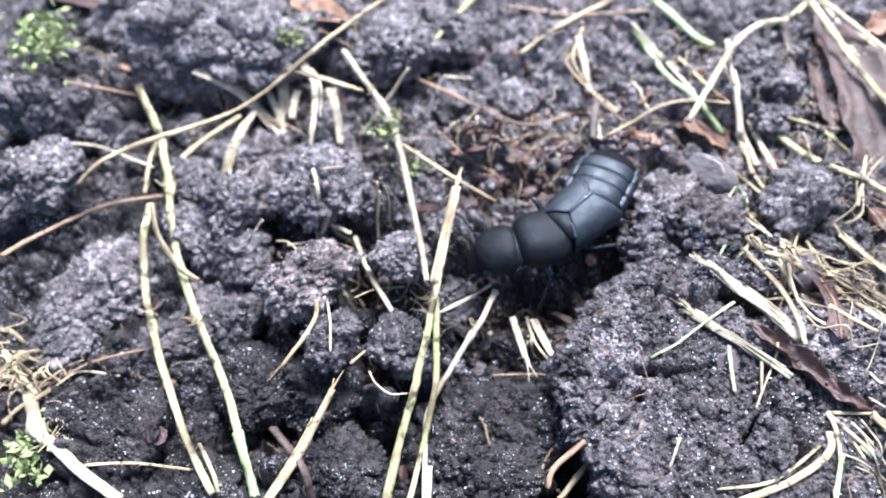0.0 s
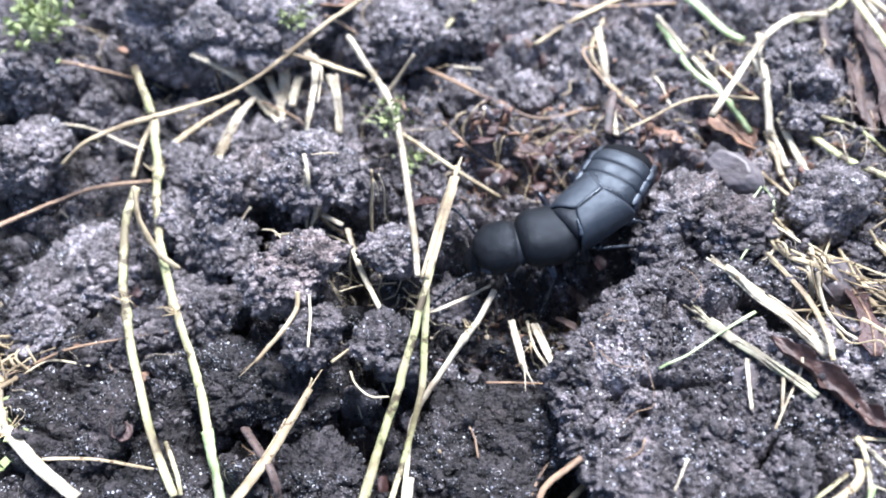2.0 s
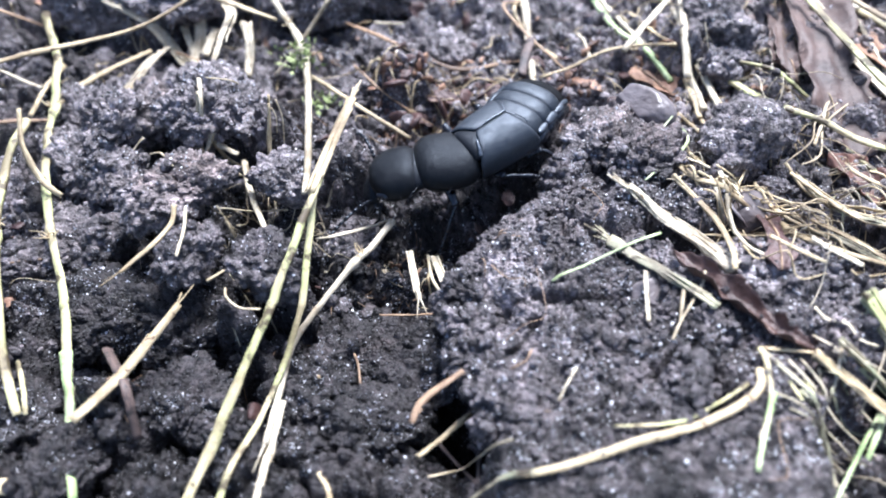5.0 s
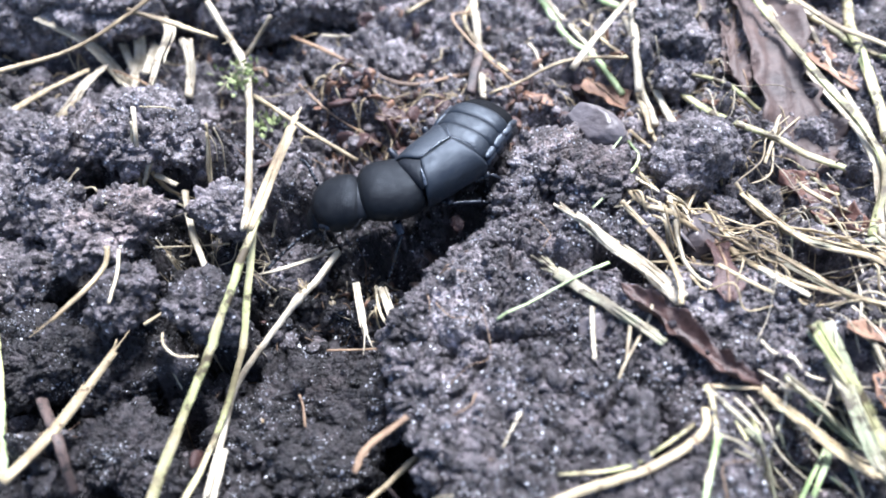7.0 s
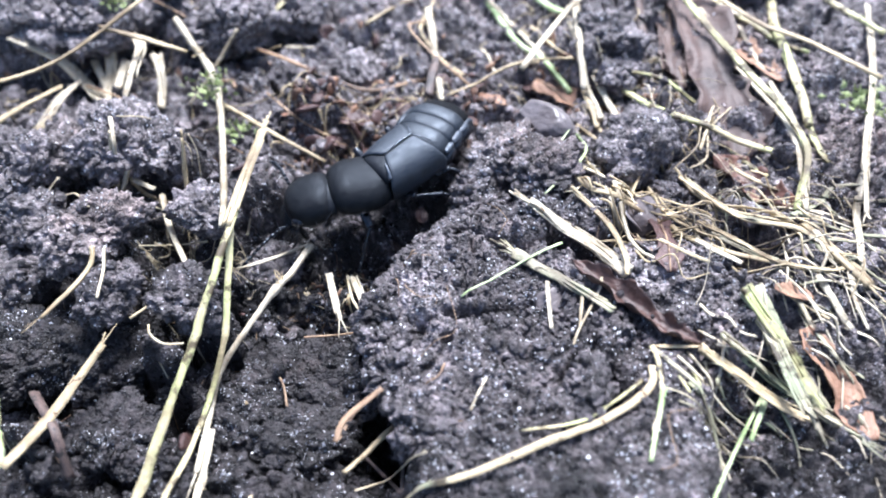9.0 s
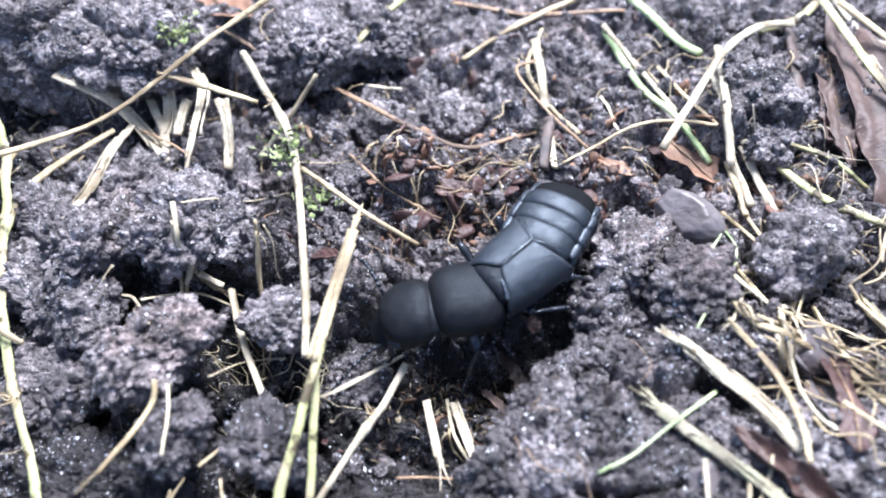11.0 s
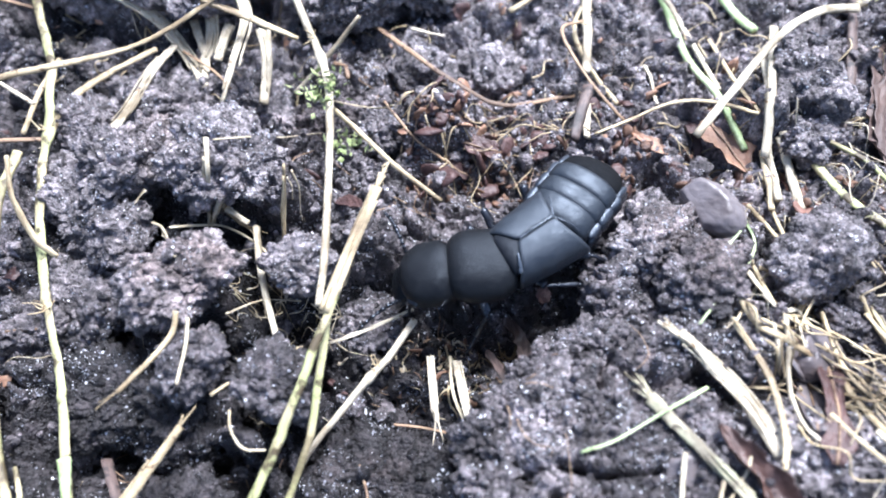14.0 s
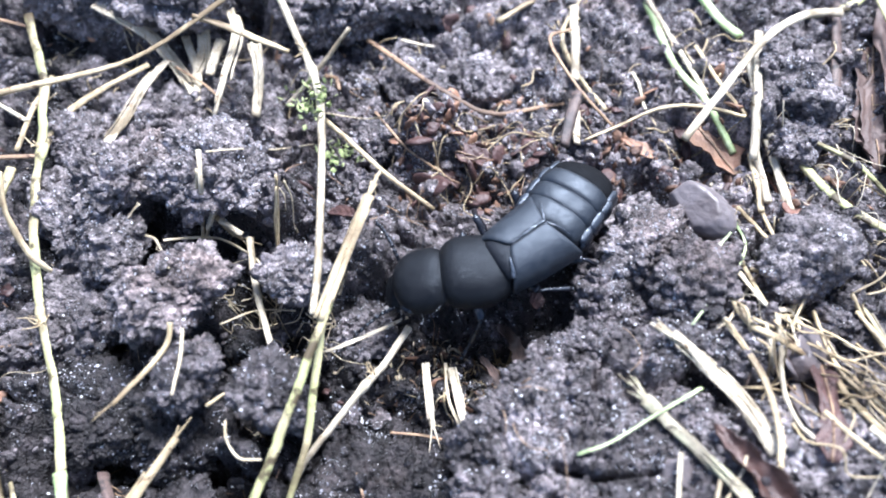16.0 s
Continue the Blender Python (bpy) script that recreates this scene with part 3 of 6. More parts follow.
def cells(p, size, seed):
    """Broken lumps through space: 0 in the clefts, up to 1 on the lumps."""
    q = p / size
    base = np.floor(q)
    near, second, own, lean = np.full(len(q), 9.0), np.full(len(q), 9.0), np.zeros(len(q)), np.zeros(len(q))
    for k in range(27):
        c = base + np.array([k % 3 - 1, k // 3 % 3 - 1, k // 9 - 1])
        i, j = c[:, 0] + 131 * c[:, 2], c[:, 1] - 57 * c[:, 2]
        du, dv, dw = q[:, 0] - c[:, 0] - hashed(i, j, seed), q[:, 1] - c[:, 1] - hashed(i, j, seed + 1), q[:, 2] - c[:, 2] - hashed(i, j, seed + 2)
        d = np.sqrt(du * du + dv * dv + dw * dw)
        first = d < near
        second = np.where(first, near, np.minimum(second, d))
        own = np.where(first, hashed(i, j, seed + 3), own)
        lean = np.where(first, 1.5 * du * (hashed(i, j, seed + 5) - 0.5) + 1.5 * dv * (hashed(i, j, seed + 6) - 0.5) + 1.5 * dw * (hashed(i, j, seed + 7) - 0.5), lean)
        near = np.where(first, d, near)
    edge = np.clip((second - near) / 0.25, 0, 1)
    return (0.35 + 0.65 * own + lean) * edge * (2 - edge)


CRUMB_MESHES = []


def crumb_meshes():
    """A few uneven crumbs that the clods share."""
    ball, tri = unit_ball(2)
    faces = [tuple(int(i) for i in t) for t in tri]
    for k in range(4):
        rng = np.random.default_rng(900 + k)
        v = ball * (1 + 0.35 * (cells(ball * 1.3 + 7 * k, 0.9, 37) - 0.5))[:, None] * rng.uniform(0.75, 1.1, 3)
        made = {}
        for mat in (CLOD, DRY_LIT, WET_SHADED):
            me = bpy.data.meshes.new("crumb")
            me.from_pydata([tuple(q * MM) for q in v], [], faces)
            me.polygons.foreach_set("use_smooth", [True] * len(me.polygons))
            me.materials.append(mat)
            made[mat.name] = me
        CRUMB_MESHES.append(made)


def build_lumps():
    """Crumbly clods with undercut sides, each one a thing of its own."""
    balls = [(b, [tuple(int(i) for i in t) for t in q]) for b, q in (unit_ball(5), unit_ball(6))]
    for k, (x, y, z, r, flat) in enumerate(LUMPS):
        rng = np.random.default_rng(500 + k)
        ball, faces = balls[1 if r > 2.9 else 0]
        a = rng.uniform(0, 6.3)
        turn = np.array([[math.cos(a), -math.sin(a), 0], [math.sin(a), math.cos(a), 0], [0, 0, 1]])
        shape = ball * (1 + 0.16 * np.sin(ball @ rng.normal(size=(3, 4)) * 1.7 + rng.uniform(0, 6, 4)).sum(1, keepdims=True) / 2)
        reach = np.full(len(ball), 1.25)
        for _ in range(9):
            d = rng.normal(size=3)
            d /= np.linalg.norm(d)
            reach = np.minimum(reach, rng.uniform(0.74, 0.98) / np.maximum(0.05, ball @ d))
        shape = shape * (0.15 + 0.85 * reach[:, None])
        p = (shape * np.array([1.08, 0.92, flat])) @ turn.T * r + np.array([x, y, z])
        out = ball @ turn.T
        p = p + out * (0.22 * r * (cells(p, 0.85 * r, 7) - 0.5))[:, None]
        p = p + out * (0.62 * rng.uniform(0.6, 1.1) * (cells(p, 1.15, 17) - 0.45))[:, None]
        p = p + out * (0.30 * (cells(p, 0.48, 27) - 0.45))[:, None] + rng.normal(0, 0.025, (len(p), 1)) * out
        # tone by place: near shade and far light go into the clod's colour
        mat = DRY_LIT if y > 36 or (x < 0 and y > 29) else WET_SHADED if y < 24 and x < 5 else CLOD
        ob = mesh_object("soil_clod", p * MM, faces, mat)
        tagged(ob, "dark crumbly clod of moist soil" if r < 3 else "large dark crumbly clod of moist soil", "soil clod", "soil clods")
        top = p[p[:, 2] > z + 0.25 * r * flat]
        for i in range(5 + int(2 * r)):
            at = top[int(rng.integers(len(top)))]
            crumb = new("crumb", CRUMB_MESHES[int(rng.integers(len(CRUMB_MESHES)))][mat.name])
            crumb.parent = ob
            size = rng.uniform(0.18, 0.5)
            crumb.matrix_basis = pose(*(float(c) * MM for c in at), *(float(c) for c in rng.uniform(0, 360, 3))) @ Matrix.Scale(size, 4)


crumb_meshes()
build_lumps()
build_crumbs("soil_crumbs", "small dark moist crumbs of loose soil", 3000, 0.12, 0.6, 5, 2, CLOD, [(-2, 33, 46, 16, 6), (40, 45, 14, 25, 1)])
# near crumbs darker, far ones paler: light and shade held in their colour
build_crumbs("wet_shaded_crumbs", "small wet crumbs of soil, blackened for near shade", 1900, 0.12, 0.6, 15, 2, WET_SHADED, [(-8, 21, 14, 8, 3), (2, 27, 5, 4, 1)])
build_crumbs("dry_lit_crumbs", "small drier grey crumbs of soil, paled for far light", 3200, 0.12, 0.65, 25, 2, DRY_LIT, [(-2, 54, 46, 12, 5), (-14, 39.5, 10, 5, 1.2), (3, 46, 10, 5, 1)])
build_crumbs("leaf_mould", "brown crumbs of rotted leaf behind the beetle", 420, 0.15, 0.7, 35, 2, MOULD, [(4, 43.5, 6, 3.2, 3), (16, 44.5, 4, 2.5, 2), (5, 29.5, 4, 1.8, 1), (26, 42, 5, 3, 1)], 0.4, "leaf mould")
build_crumbs("soil_lumps", "dark angular lumps of crumbly soil", 230, 0.4, 1.2, 6, 3, CLOD, [(-24, 40, 22, 20, 6), (-8, 22, 14, 8, 4), (30, 48, 14, 12, 2)])
build_crumbs("wet_shaded_lumps", "wet angular lumps of soil, blackened for near shade", 170, 0.4, 1.1, 16, 3, WET_SHADED, [(-12, 22, 18, 8, 4), (2, 24, 5, 4, 1), (-1, 18.5, 5, 4, 1.5)])
build_crumbs("leaf_flakes", "red-brown flakes of rotted leaf", 170, 0.35, 1.3, 36, 2, CHIP, [(5, 44.5, 8, 4.5, 4), (16, 46, 6, 5, 2), (-20, 33, 14, 9, 1), (0, 58, 30, 6, 2), (-6, 22, 12, 6, 1)], 0.28, "leaf flakes")
build_crumbs("tan_flakes", "pale tan flakes of dead leaf and bark", 150, 0.3, 1.0, 37, 2, TAN, [(8, 48, 14, 6, 3), (18, 43, 4, 3, 1), (-10, 57, 26, 6, 2), (-22, 30, 14, 9, 1), (4, 28, 4, 2.5, 1)], 0.22, "leaf flakes")
build_crumbs("slab_crumbs", "fine dark crumbs on a soil slab", 2600, 0.10, 0.32, 8, 1, CLOD, [(16, 26, 13, 14, 1)])
build_crumbs("quartz_grit", "tiny pale grey quartz grains in soil", 2600, 0.05, 0.15, 7, 1, CHALK,
             [(-2, 36, 46, 30, 5), (-6, 24, 14, 10, 3), (16, 24, 12, 12, 2)])


# ---- stems and blades ----
def spline(points, per):
    p = np.array(points, dtype=float)
    if len(p) == 2:
        return p[0] + (p[1] - p[0]) * np.linspace(0, 1, per * 2 + 1)[:, None]
    e = np.vstack([2 * p[0] - p[1], p, 2 * p[-1] - p[-2]])
    out = []
    for k in range(1, len(e) - 2):
        for s in np.linspace(0, 1, per, endpoint=False):
            a, b, c, d = e[k - 1:k + 3]
            out.append(0.5 * (2 * b + (c - a) * s + (2 * a - 5 * b + 4 * c - d) * s * s + (3 * b - a - 3 * c + d) * s ** 3))
    return np.array(out + [p[-1]])


def sweep(points, width, thick, taper, seed, knots=(), per=9, sides=10, ragged=0.075, crease=0.0, drape=False):
    """A stem or blade of grass along points (mm): rings of an uneven oval. Returns verts (m), faces, uvs."""
    rng = np.random.default_rng(seed)
    line = spline(points, per)
    line = line + np.stack([np.convolve(rng.normal(0, 0.13 * width, len(line) + 6), np.ones(7) / 7, "valid") for _ in range(3)], -1)
    if drape:
        under = np.maximum(0.0, soil_at(line[:, 0], line[:, 1]) + 0.30 * thick - line[:, 2])
        high = np.array([under[max(0, k - 3):k + 4].max() for k in range(len(under))])
        line[:, 2] += np.convolve(np.pad(high, 3, mode="edge"), np.ones(7) / 7, "valid")
    n = len(line)
    along = np.concatenate([[0], np.cumsum(np.linalg.norm(np.diff(line, axis=0), axis=1))])
    way = np.gradient(line, axis=0)
    way /= np.linalg.norm(way, axis=1)[:, None]
    up = np.array([0.0, 0.25, 1.0])
    verts, uvs = [], []
    roll = rng.uniform(-0.5, 0.5)
    groove = rng.normal(0, 1.6, sides)
    wobble = rng.normal(0, 1, n)
    wobble = 1.6 * np.convolve(np.pad(wobble, 4, mode="edge"), np.ones(9) / 9, "valid")
    for k in range(n):
        s = along[k] / along[-1]
        side = np.cross(way[k], up)
        side /= np.linalg.norm(side) + 1e-9
        nor = np.cross(side, way[k])
        turn = roll + 0.35 * wobble[k]
        a, b = side * np.cos(turn) + nor * np.sin(turn), nor * np.cos(turn) - side * np.sin(turn)
        size = (taper[0] * (1 - s) + taper[1] * s) * (1 + ragged * wobble[k])
        for at in knots:
            size *= 1 + 0.45 * np.exp(-((s - at) * along[-1] / (0.8 * width)) ** 2)
        for j in range(sides):
            ang = 2 * np.pi * j / sides
            r = 1 + ragged * groove[j] + 0.3 * ragged * rng.normal()
            cu, su = np.cos(ang) * r, np.sin(ang) * r
            lift = -crease * thick * (1 - abs(np.cos(ang))) if crease else 0.0
            verts.append(line[k] + a * (0.5 * width * size * cu) + b * (0.5 * thick * size * su + lift))
            uvs.append((seed % 37 + 2.0 * abs(j / sides - 0.5) * width * 3.0, along[k]))
        up = nor
    faces = [(k * sides + j, k * sides + (j + 1) % sides, (k + 1) * sides + (j + 1) % sides, (k + 1) * sides + j) for k in range(n - 1) for j in range(sides)]
    faces += [tuple(range(sides))[::-1], tuple((n - 1) * sides + j for j in range(sides))]
    return np.array(verts) * MM, faces, uvs


STEMS = [0]


def stem(name, label, mat, width, points, flat=0.6, taper=(1.0, 0.8), knots=(), category="straw", group="dry grass litter", frays=0, strands=0):
    """One piece of grass, root or fibre, lying where its points (mm) say."""
    STEMS[0] += 1
    seed = 1000 + STEMS[0]
    body = 0.87 * width if not strands else width * 0.76
    verts, faces, uvs = sweep(points, body, width * min(flat, 0.5), taper, seed, knots, crease=0.25 if flat < 0.45 else 0.0, drape=True)
    ob = mesh_object(name, verts, faces, mat, uvs=uvs)
    tagged(ob, label, category, group)
    rng = random.Random(seed)
    p = [Vector(q) for q in points]
    side = (p[-1] - p[0]).cross(Vector((0, 0.2, 1))).normalized()
    for k in range(strands):
        q = (2 * (k + 0.5) / strands - 1) * 0.40 * width
        a, b = rng.uniform(0.0, 0.25), rng.uniform(0.75, 1.0)
        line = spline([tuple(v) for v in p], 4)
        cut = line[int(a * (len(line) - 1)):max(int(b * (len(line) - 1)), int(a * (len(line) - 1)) + 2) + 1]
        cut = cut + np.array(side * q) + np.linspace(0, 1, len(cut))[:, None] * np.array(side) * rng.uniform(-0.22, 0.22) * width + np.array((0, 0, 0.12 * width * rng.uniform(0.2, 1.0)))
        v, f, u = sweep([tuple(c) for c in cut], width * rng.uniform(0.16, 0.30), width * 0.16, (1, 0.5), seed + 20 + k, per=3, sides=6, drape=True)
        mesh_object("strand", v, f, mat, ob, uvs=u)
    for at in knots:
        line = spline([tuple(v) for v in p], 9)
        here = line[int(at * (len(line) - 1))]
        for k in range(9):
            off = np.array([rng.uniform(-1, 1), rng.uniform(-1, 1), rng.uniform(-0.3, 0.8)])
            v, f, u = sweep([tuple(here), tuple(here + 0.7 * width * off), tuple(here + width * (1.1 * off + np.array([rng.uniform(-0.5, 0.5), rng.uniform(-0.5, 0.5), 0.2])))], 0.22 * width, 0.15 * width, (1, 0.4), seed + 70 + k, per=4, sides=5)
            mesh_object("knot_fibre", v, f, STRAW, ob, uvs=u)
    for k in range(frays):
        end, before = p[-1], p[-2]
        d = (end - before).normalized()
        off = Vector((rng.uniform(-1, 1), rng.uniform(-1, 1), rng.uniform(-0.1, 0.6)))
        tip = end + d * rng.uniform(0.5, 1.6) + off * 0.45
        v, f, u = sweep([tuple(end - d * 0.8 + off * 0.08 * width), tuple(end + off * 0.15 * width), tuple(tip)], width * 0.3, width * 0.16, (1, 0.4), seed + 50 + k, per=4, sides=5)
        mesh_object("split_fibre", v, f, mat, ob, uvs=u)
    return ob


def sheet(name, label, mat, width, points, curl, ruffle=0.0):
    """A dead leaf or strip of bark along its spine (mm): a thin bowed sheet with an uneven, torn rim."""
    STEMS[0] += 1
    rng = np.random.default_rng(3000 + STEMS[0])
    line = spline(points, 9)
    n, m = len(line), 17
    way = np.gradient(line, axis=0)
    way /= np.linalg.norm(way, axis=1)[:, None]
    tear = [np.convolve(rng.normal(0, 1, n + 4), np.ones(5) / 5, "valid") for _ in range(2)]
    verts, uvs = [], []
    for layer in (0, 1):
        for k in range(n):
            s = k / (n - 1)
            side = np.cross(way[k], (0, 0.1, 1.0))
            side /= np.linalg.norm(side)
            nor = np.cross(side, way[k])
            half = 0.5 * width * min(1.0, 0.16 + 1.25 * math.sin(math.pi * min(1, max(0, 0.03 + 0.94 * s))) ** 0.8)
            for j in range(m):
                q = 2 * j / (m - 1) - 1
                reach = half * (1 + 0.45 * tear[0 if q < 0 else 1][k] * abs(q))
                a = q * curl
                x, z = reach * (math.sin(a) / max(curl, 0.05)), reach * (1 - math.cos(a)) / max(curl, 0.05)
                z += 0.07 * width * math.sin(5 * s + 3 * q + STEMS[0]) * 0.6 + 0.02 * width * math.sin(17 * s - 9 * q)
                z += ruffle * (abs(q) ** 1.5 * math.sin(23 * s + 2.1 * q) + 0.5 * math.sin(41 * s - 5 * q) * abs(q))
                p = line[k] + side * x + nor * (z - 0.10 * layer)
                verts.append(p)
                uvs.append((x + STEMS[0], s * 5))
    v = np.array(verts)
    need = np.maximum(0, soil_at(v[:n * m, 0], v[:n * m, 1]) + 0.12 - v[:n * m, 2])
    lift = min(1.2, float(np.percentile(need, 70)))
    v[:, 2] += lift
    off = n * m
    faces = []
    for k in range(n - 1):
        for j in range(m - 1):
            a = k * m + j
            faces += [(a, a + m, a + m + 1, a + 1), (off + a, off + a + 1, off + a + m + 1, off + a + m)]
    rim = [j for j in range(m)] + [k * m + m - 1 for k in range(1, n)] + [(n - 1) * m + j for j in range(m - 2, -1, -1)] + [k * m for k in range(n - 2, 0, -1)]
    for a, b in zip(rim, rim[1:] + rim[:1]):
        faces.append((a, b, off + b, off + a))
    ob = mesh_object(name, v * MM, faces, mat, uvs=uvs)
    if width > 1.4 and "leaf" in name and not ruffle:
        mid = v[[k * m + m // 2 for k in range(0, n, 3)]] + np.array((0, 0, 0.05))
        rv, rf, ru = sweep([tuple(q) for q in mid], 0.22, 0.16, (1, 0.5), 9000 + STEMS[0], per=3, sides=6)
        mesh_object("midrib", rv, rf, ROOT, ob, uvs=ru)
        for s in (-1, 1):
            for k in range(4, n - 5, 5):
                j = m // 2
                vein = [tuple(v[(k + i) * m + j + s * 2 * i] + np.array((0, 0, 0.03))) for i in range(4)]
                rv, rf, ru = sweep(vein, 0.09, 0.07, (1, 0.4), 9100 + k, per=3, sides=5)
                mesh_object("vein", rv, rf, mat, ob, uvs=ru)
    return tagged(ob, label, "bark" if "bark" in name else "leaf", "leaf litter")


def pebble(name, label, mat, centre, size, seed, turn=0.0, cuts=7, tilt=0.0):
    """A worn angular stone (mm)."""
    rng = np.random.default_rng(seed)
    ball, tri = unit_ball(5)
    r = np.ones(len(ball))
    for _ in range(cuts):
        d = rng.normal(size=3)
        d /= np.linalg.norm(d)
        r = np.minimum(r, rng.uniform(0.58, 0.86) / np.maximum(0.05, ball @ d))
    v = ball * r[:, None] * np.array(size)
    v = v + ball * (0.05 * cells(v, 0.45, 57)[:, None] - 0.02)
    m = np.array(pose(0, 0, 0, tilt, 0, turn).to_3x3())
    v = v @ m.T + np.array(centre)
    ob = mesh_object(name, v * MM, [tuple(int(i) for i in t) for t in tri], mat)
    return tagged(ob, label, "stone")


def moss(label, centre, spread, count, seed, tall=1.6, leaf=1.0):
    """A tuft of moss: many small pointed leaves on short shoots (mm)."""
    rng = random.Random(seed)
    verts, faces = [], []
    for _ in range(count):
        x, y = centre[0] + rng.gauss(0, spread), centre[1] + rng.gauss(0, spread)
        z = max(soil_z(x, y), centre[2] - 1.0) + rng.uniform(0, tall)
        d = Vector((rng.gauss(0, 1), rng.gauss(0, 1), rng.uniform(0.1, 1.2))).normalized()
        side = d.cross(Vector((rng.gauss(0, 1), rng.gauss(0, 1), rng.gauss(0, 1)))).normalized()
        ln, wd = leaf * rng.uniform(0.35, 0.85), leaf * rng.uniform(0.12, 0.26)
        p, up = Vector((x, y, z)), d.cross(side) * 0.06
        k = len(verts)
        verts += [p, p + d * ln * 0.45 + side * wd, p + d * ln, p + d * ln * 0.45 - side * wd, p + d * ln * 0.45 + up, p + d * ln * 0.4 - up]
        faces += [(k, k + 1, k + 4), (k + 1, k + 2, k + 4), (k + 2, k + 3, k + 4), (k + 3, k, k + 4), (k + 1, k, k + 5), (k + 2, k + 1, k + 5), (k + 3, k + 2, k + 5), (k, k + 3, k + 5)]
    ob = mesh_object("moss_tuft", [v * MM for v in verts], faces, MOSS, smooth=False)
    return tagged(ob, label, "moss")


def hairs(name, label, mat, count, width, seed, spots, length, heading=None, lift=0.5, category="root hairs", bend=0.45, flat=0.8):
    """Fine root hairs strewn over the soil, as one tangle."""
    rng = np.random.default_rng(seed)
    verts, faces, uvs = [], [], []
    for k in range(count):
        cx, cy, sx, sy = spots[k % len(spots)]
        x, y = cx + sx * rng.uniform(-1, 1), cy + sy * rng.uniform(-1, 1)
        a, ln = rng.uniform(0, 6.3) if heading is None else radians(heading) + rng.normal(0, 0.5), rng.uniform(0.4, 1.0) * length
        pts = []
        for s in np.linspace(0, 1, 5):
            px, py = x + ln * s * math.cos(a), y + ln * s * math.sin(a)
            pts.append((px, py, soil_z(px, py) + rng.uniform(0.0, lift)))
            a += rng.normal(0, bend)
        v, f, u = sweep(pts, width * rng.uniform(0.6, 1.4), width * flat, (1, 0.5), seed + k, per=4, sides=5)
        n = sum(len(q) for q in verts)
        verts.append(v)
        faces += [tuple(i + n for i in q) for q in f]
        uvs += u
    ob = mesh_object(name, np.concatenate(verts), faces, mat, uvs=uvs)
    return tagged(ob, label, category, kind="stuff")


# ---- the beetle ----
def oval(u, fore, hind):
    """Half width along a plate, from its fore rim at -1 to its hind rim at 1."""
    p = fore if u < 0 else hind
    return max(0.0, 1 - abs(u) ** p) ** (1 / p)


def plate(name, centre, bearing, tilt, roll, size, mat, parent, fore=3.0, hind=3.0, narrow=(0.0, 0.0), arch=2.3, crown=3.0, under=0.7, sag=0.0, lip=0.0, rings=30, sides=40, label=""):
    """A shield of cuticle (mm): size is length, width and height; bearing is where its hind end points, tilt lifts that end.
    fore, hind: squareness of its ends; narrow: how far they taper; arch: squareness across; crown: flatness along; lip: a raised hind rim."""
    m = pose(*(c * MM for c in centre), 0, -tilt, bearing) @ pose(0, 0, 0, roll, 0, 0)
    length, width, height = size
    verts, faces = [], []
    for i in range(rings + 1):
        u = math.sin(math.pi / 2 * (-1 + 2 * i / rings))
        plan = oval(u, fore, hind) * (1 - (narrow[0] if u < 0 else narrow[1]) * u * u)
        top = oval(u, crown, crown) * (1 + lip * max(0.0, u) ** 3 - 0.5 * lip * max(0.0, -u) ** 2)
        for j in range(sides):
            a = 2 * math.pi * j / sides
            c, s = math.cos(a), math.sin(a)
            y = math.copysign(abs(c) ** (2 / arch), c)
            z = abs(s) ** (2 / arch) if s > 0 else -under * abs(s)
            verts.append(m @ (Vector((u * length / 2, width / 2 * plan * y, height * min(top, plan + 0.25) * z - sag * u * u)) * MM))
    for i in range(rings):
        for j in range(sides):
            faces.append((i * sides + j, i * sides + (j + 1) % sides, (i + 1) * sides + (j + 1) % sides, (i + 1) * sides + j))
    faces += [tuple(range(sides))[::-1], tuple(rings * sides + j for j in range(sides))]
    return mesh_object(name, verts, faces, mat, parent, label=label)


def limb(name, points, width, taper, mat, parent, flat=0.8, label=""):
    v, f, u = sweep(points, width, width * flat, taper, 77 + len(points), per=6, sides=10, ragged=0.03)
    return mesh_object(name, v, f, mat, parent, uvs=u, label=label)


def beaded(name, points, beads, width, mat, parent, label=""):
    """A feeler or foot: one tapering rod along points (mm), swollen at each joint."""
    line = spline(points, 12)
    rows = [line[int(round(i * (len(line) - 1) / (beads * 5)))] for i in range(beads * 5 + 1)]
    verts, faces, sides = [], [], 8
    way = np.gradient(np.array(rows), axis=0)
    for i, p in enumerate(rows):
        d = Vector(way[i]).normalized()
        a = d.cross(Vector((0, 0.2, 1))).normalized()
        b = d.cross(a)
        r = 0.5 * width * (1 - 0.25 * i / len(rows)) * (0.55, 0.9, 1.08, 1.1, 0.9)[i % 5]
        verts += [(Vector(p) + (a * math.cos(math.tau * j / sides) + b * math.sin(math.tau * j / sides)) * r) * MM for j in range(sides)]
    for i in range(len(rows) - 1):
        faces += [(i * sides + j, i * sides + (j + 1) % sides, (i + 1) * sides + (j + 1) % sides, (i + 1) * sides + j) for j in range(sides)]
    faces += [tuple(range(sides))[::-1], tuple((len(rows) - 1) * sides + j for j in range(sides))]
    return mesh_object(name, verts, faces, mat, parent, label=label)


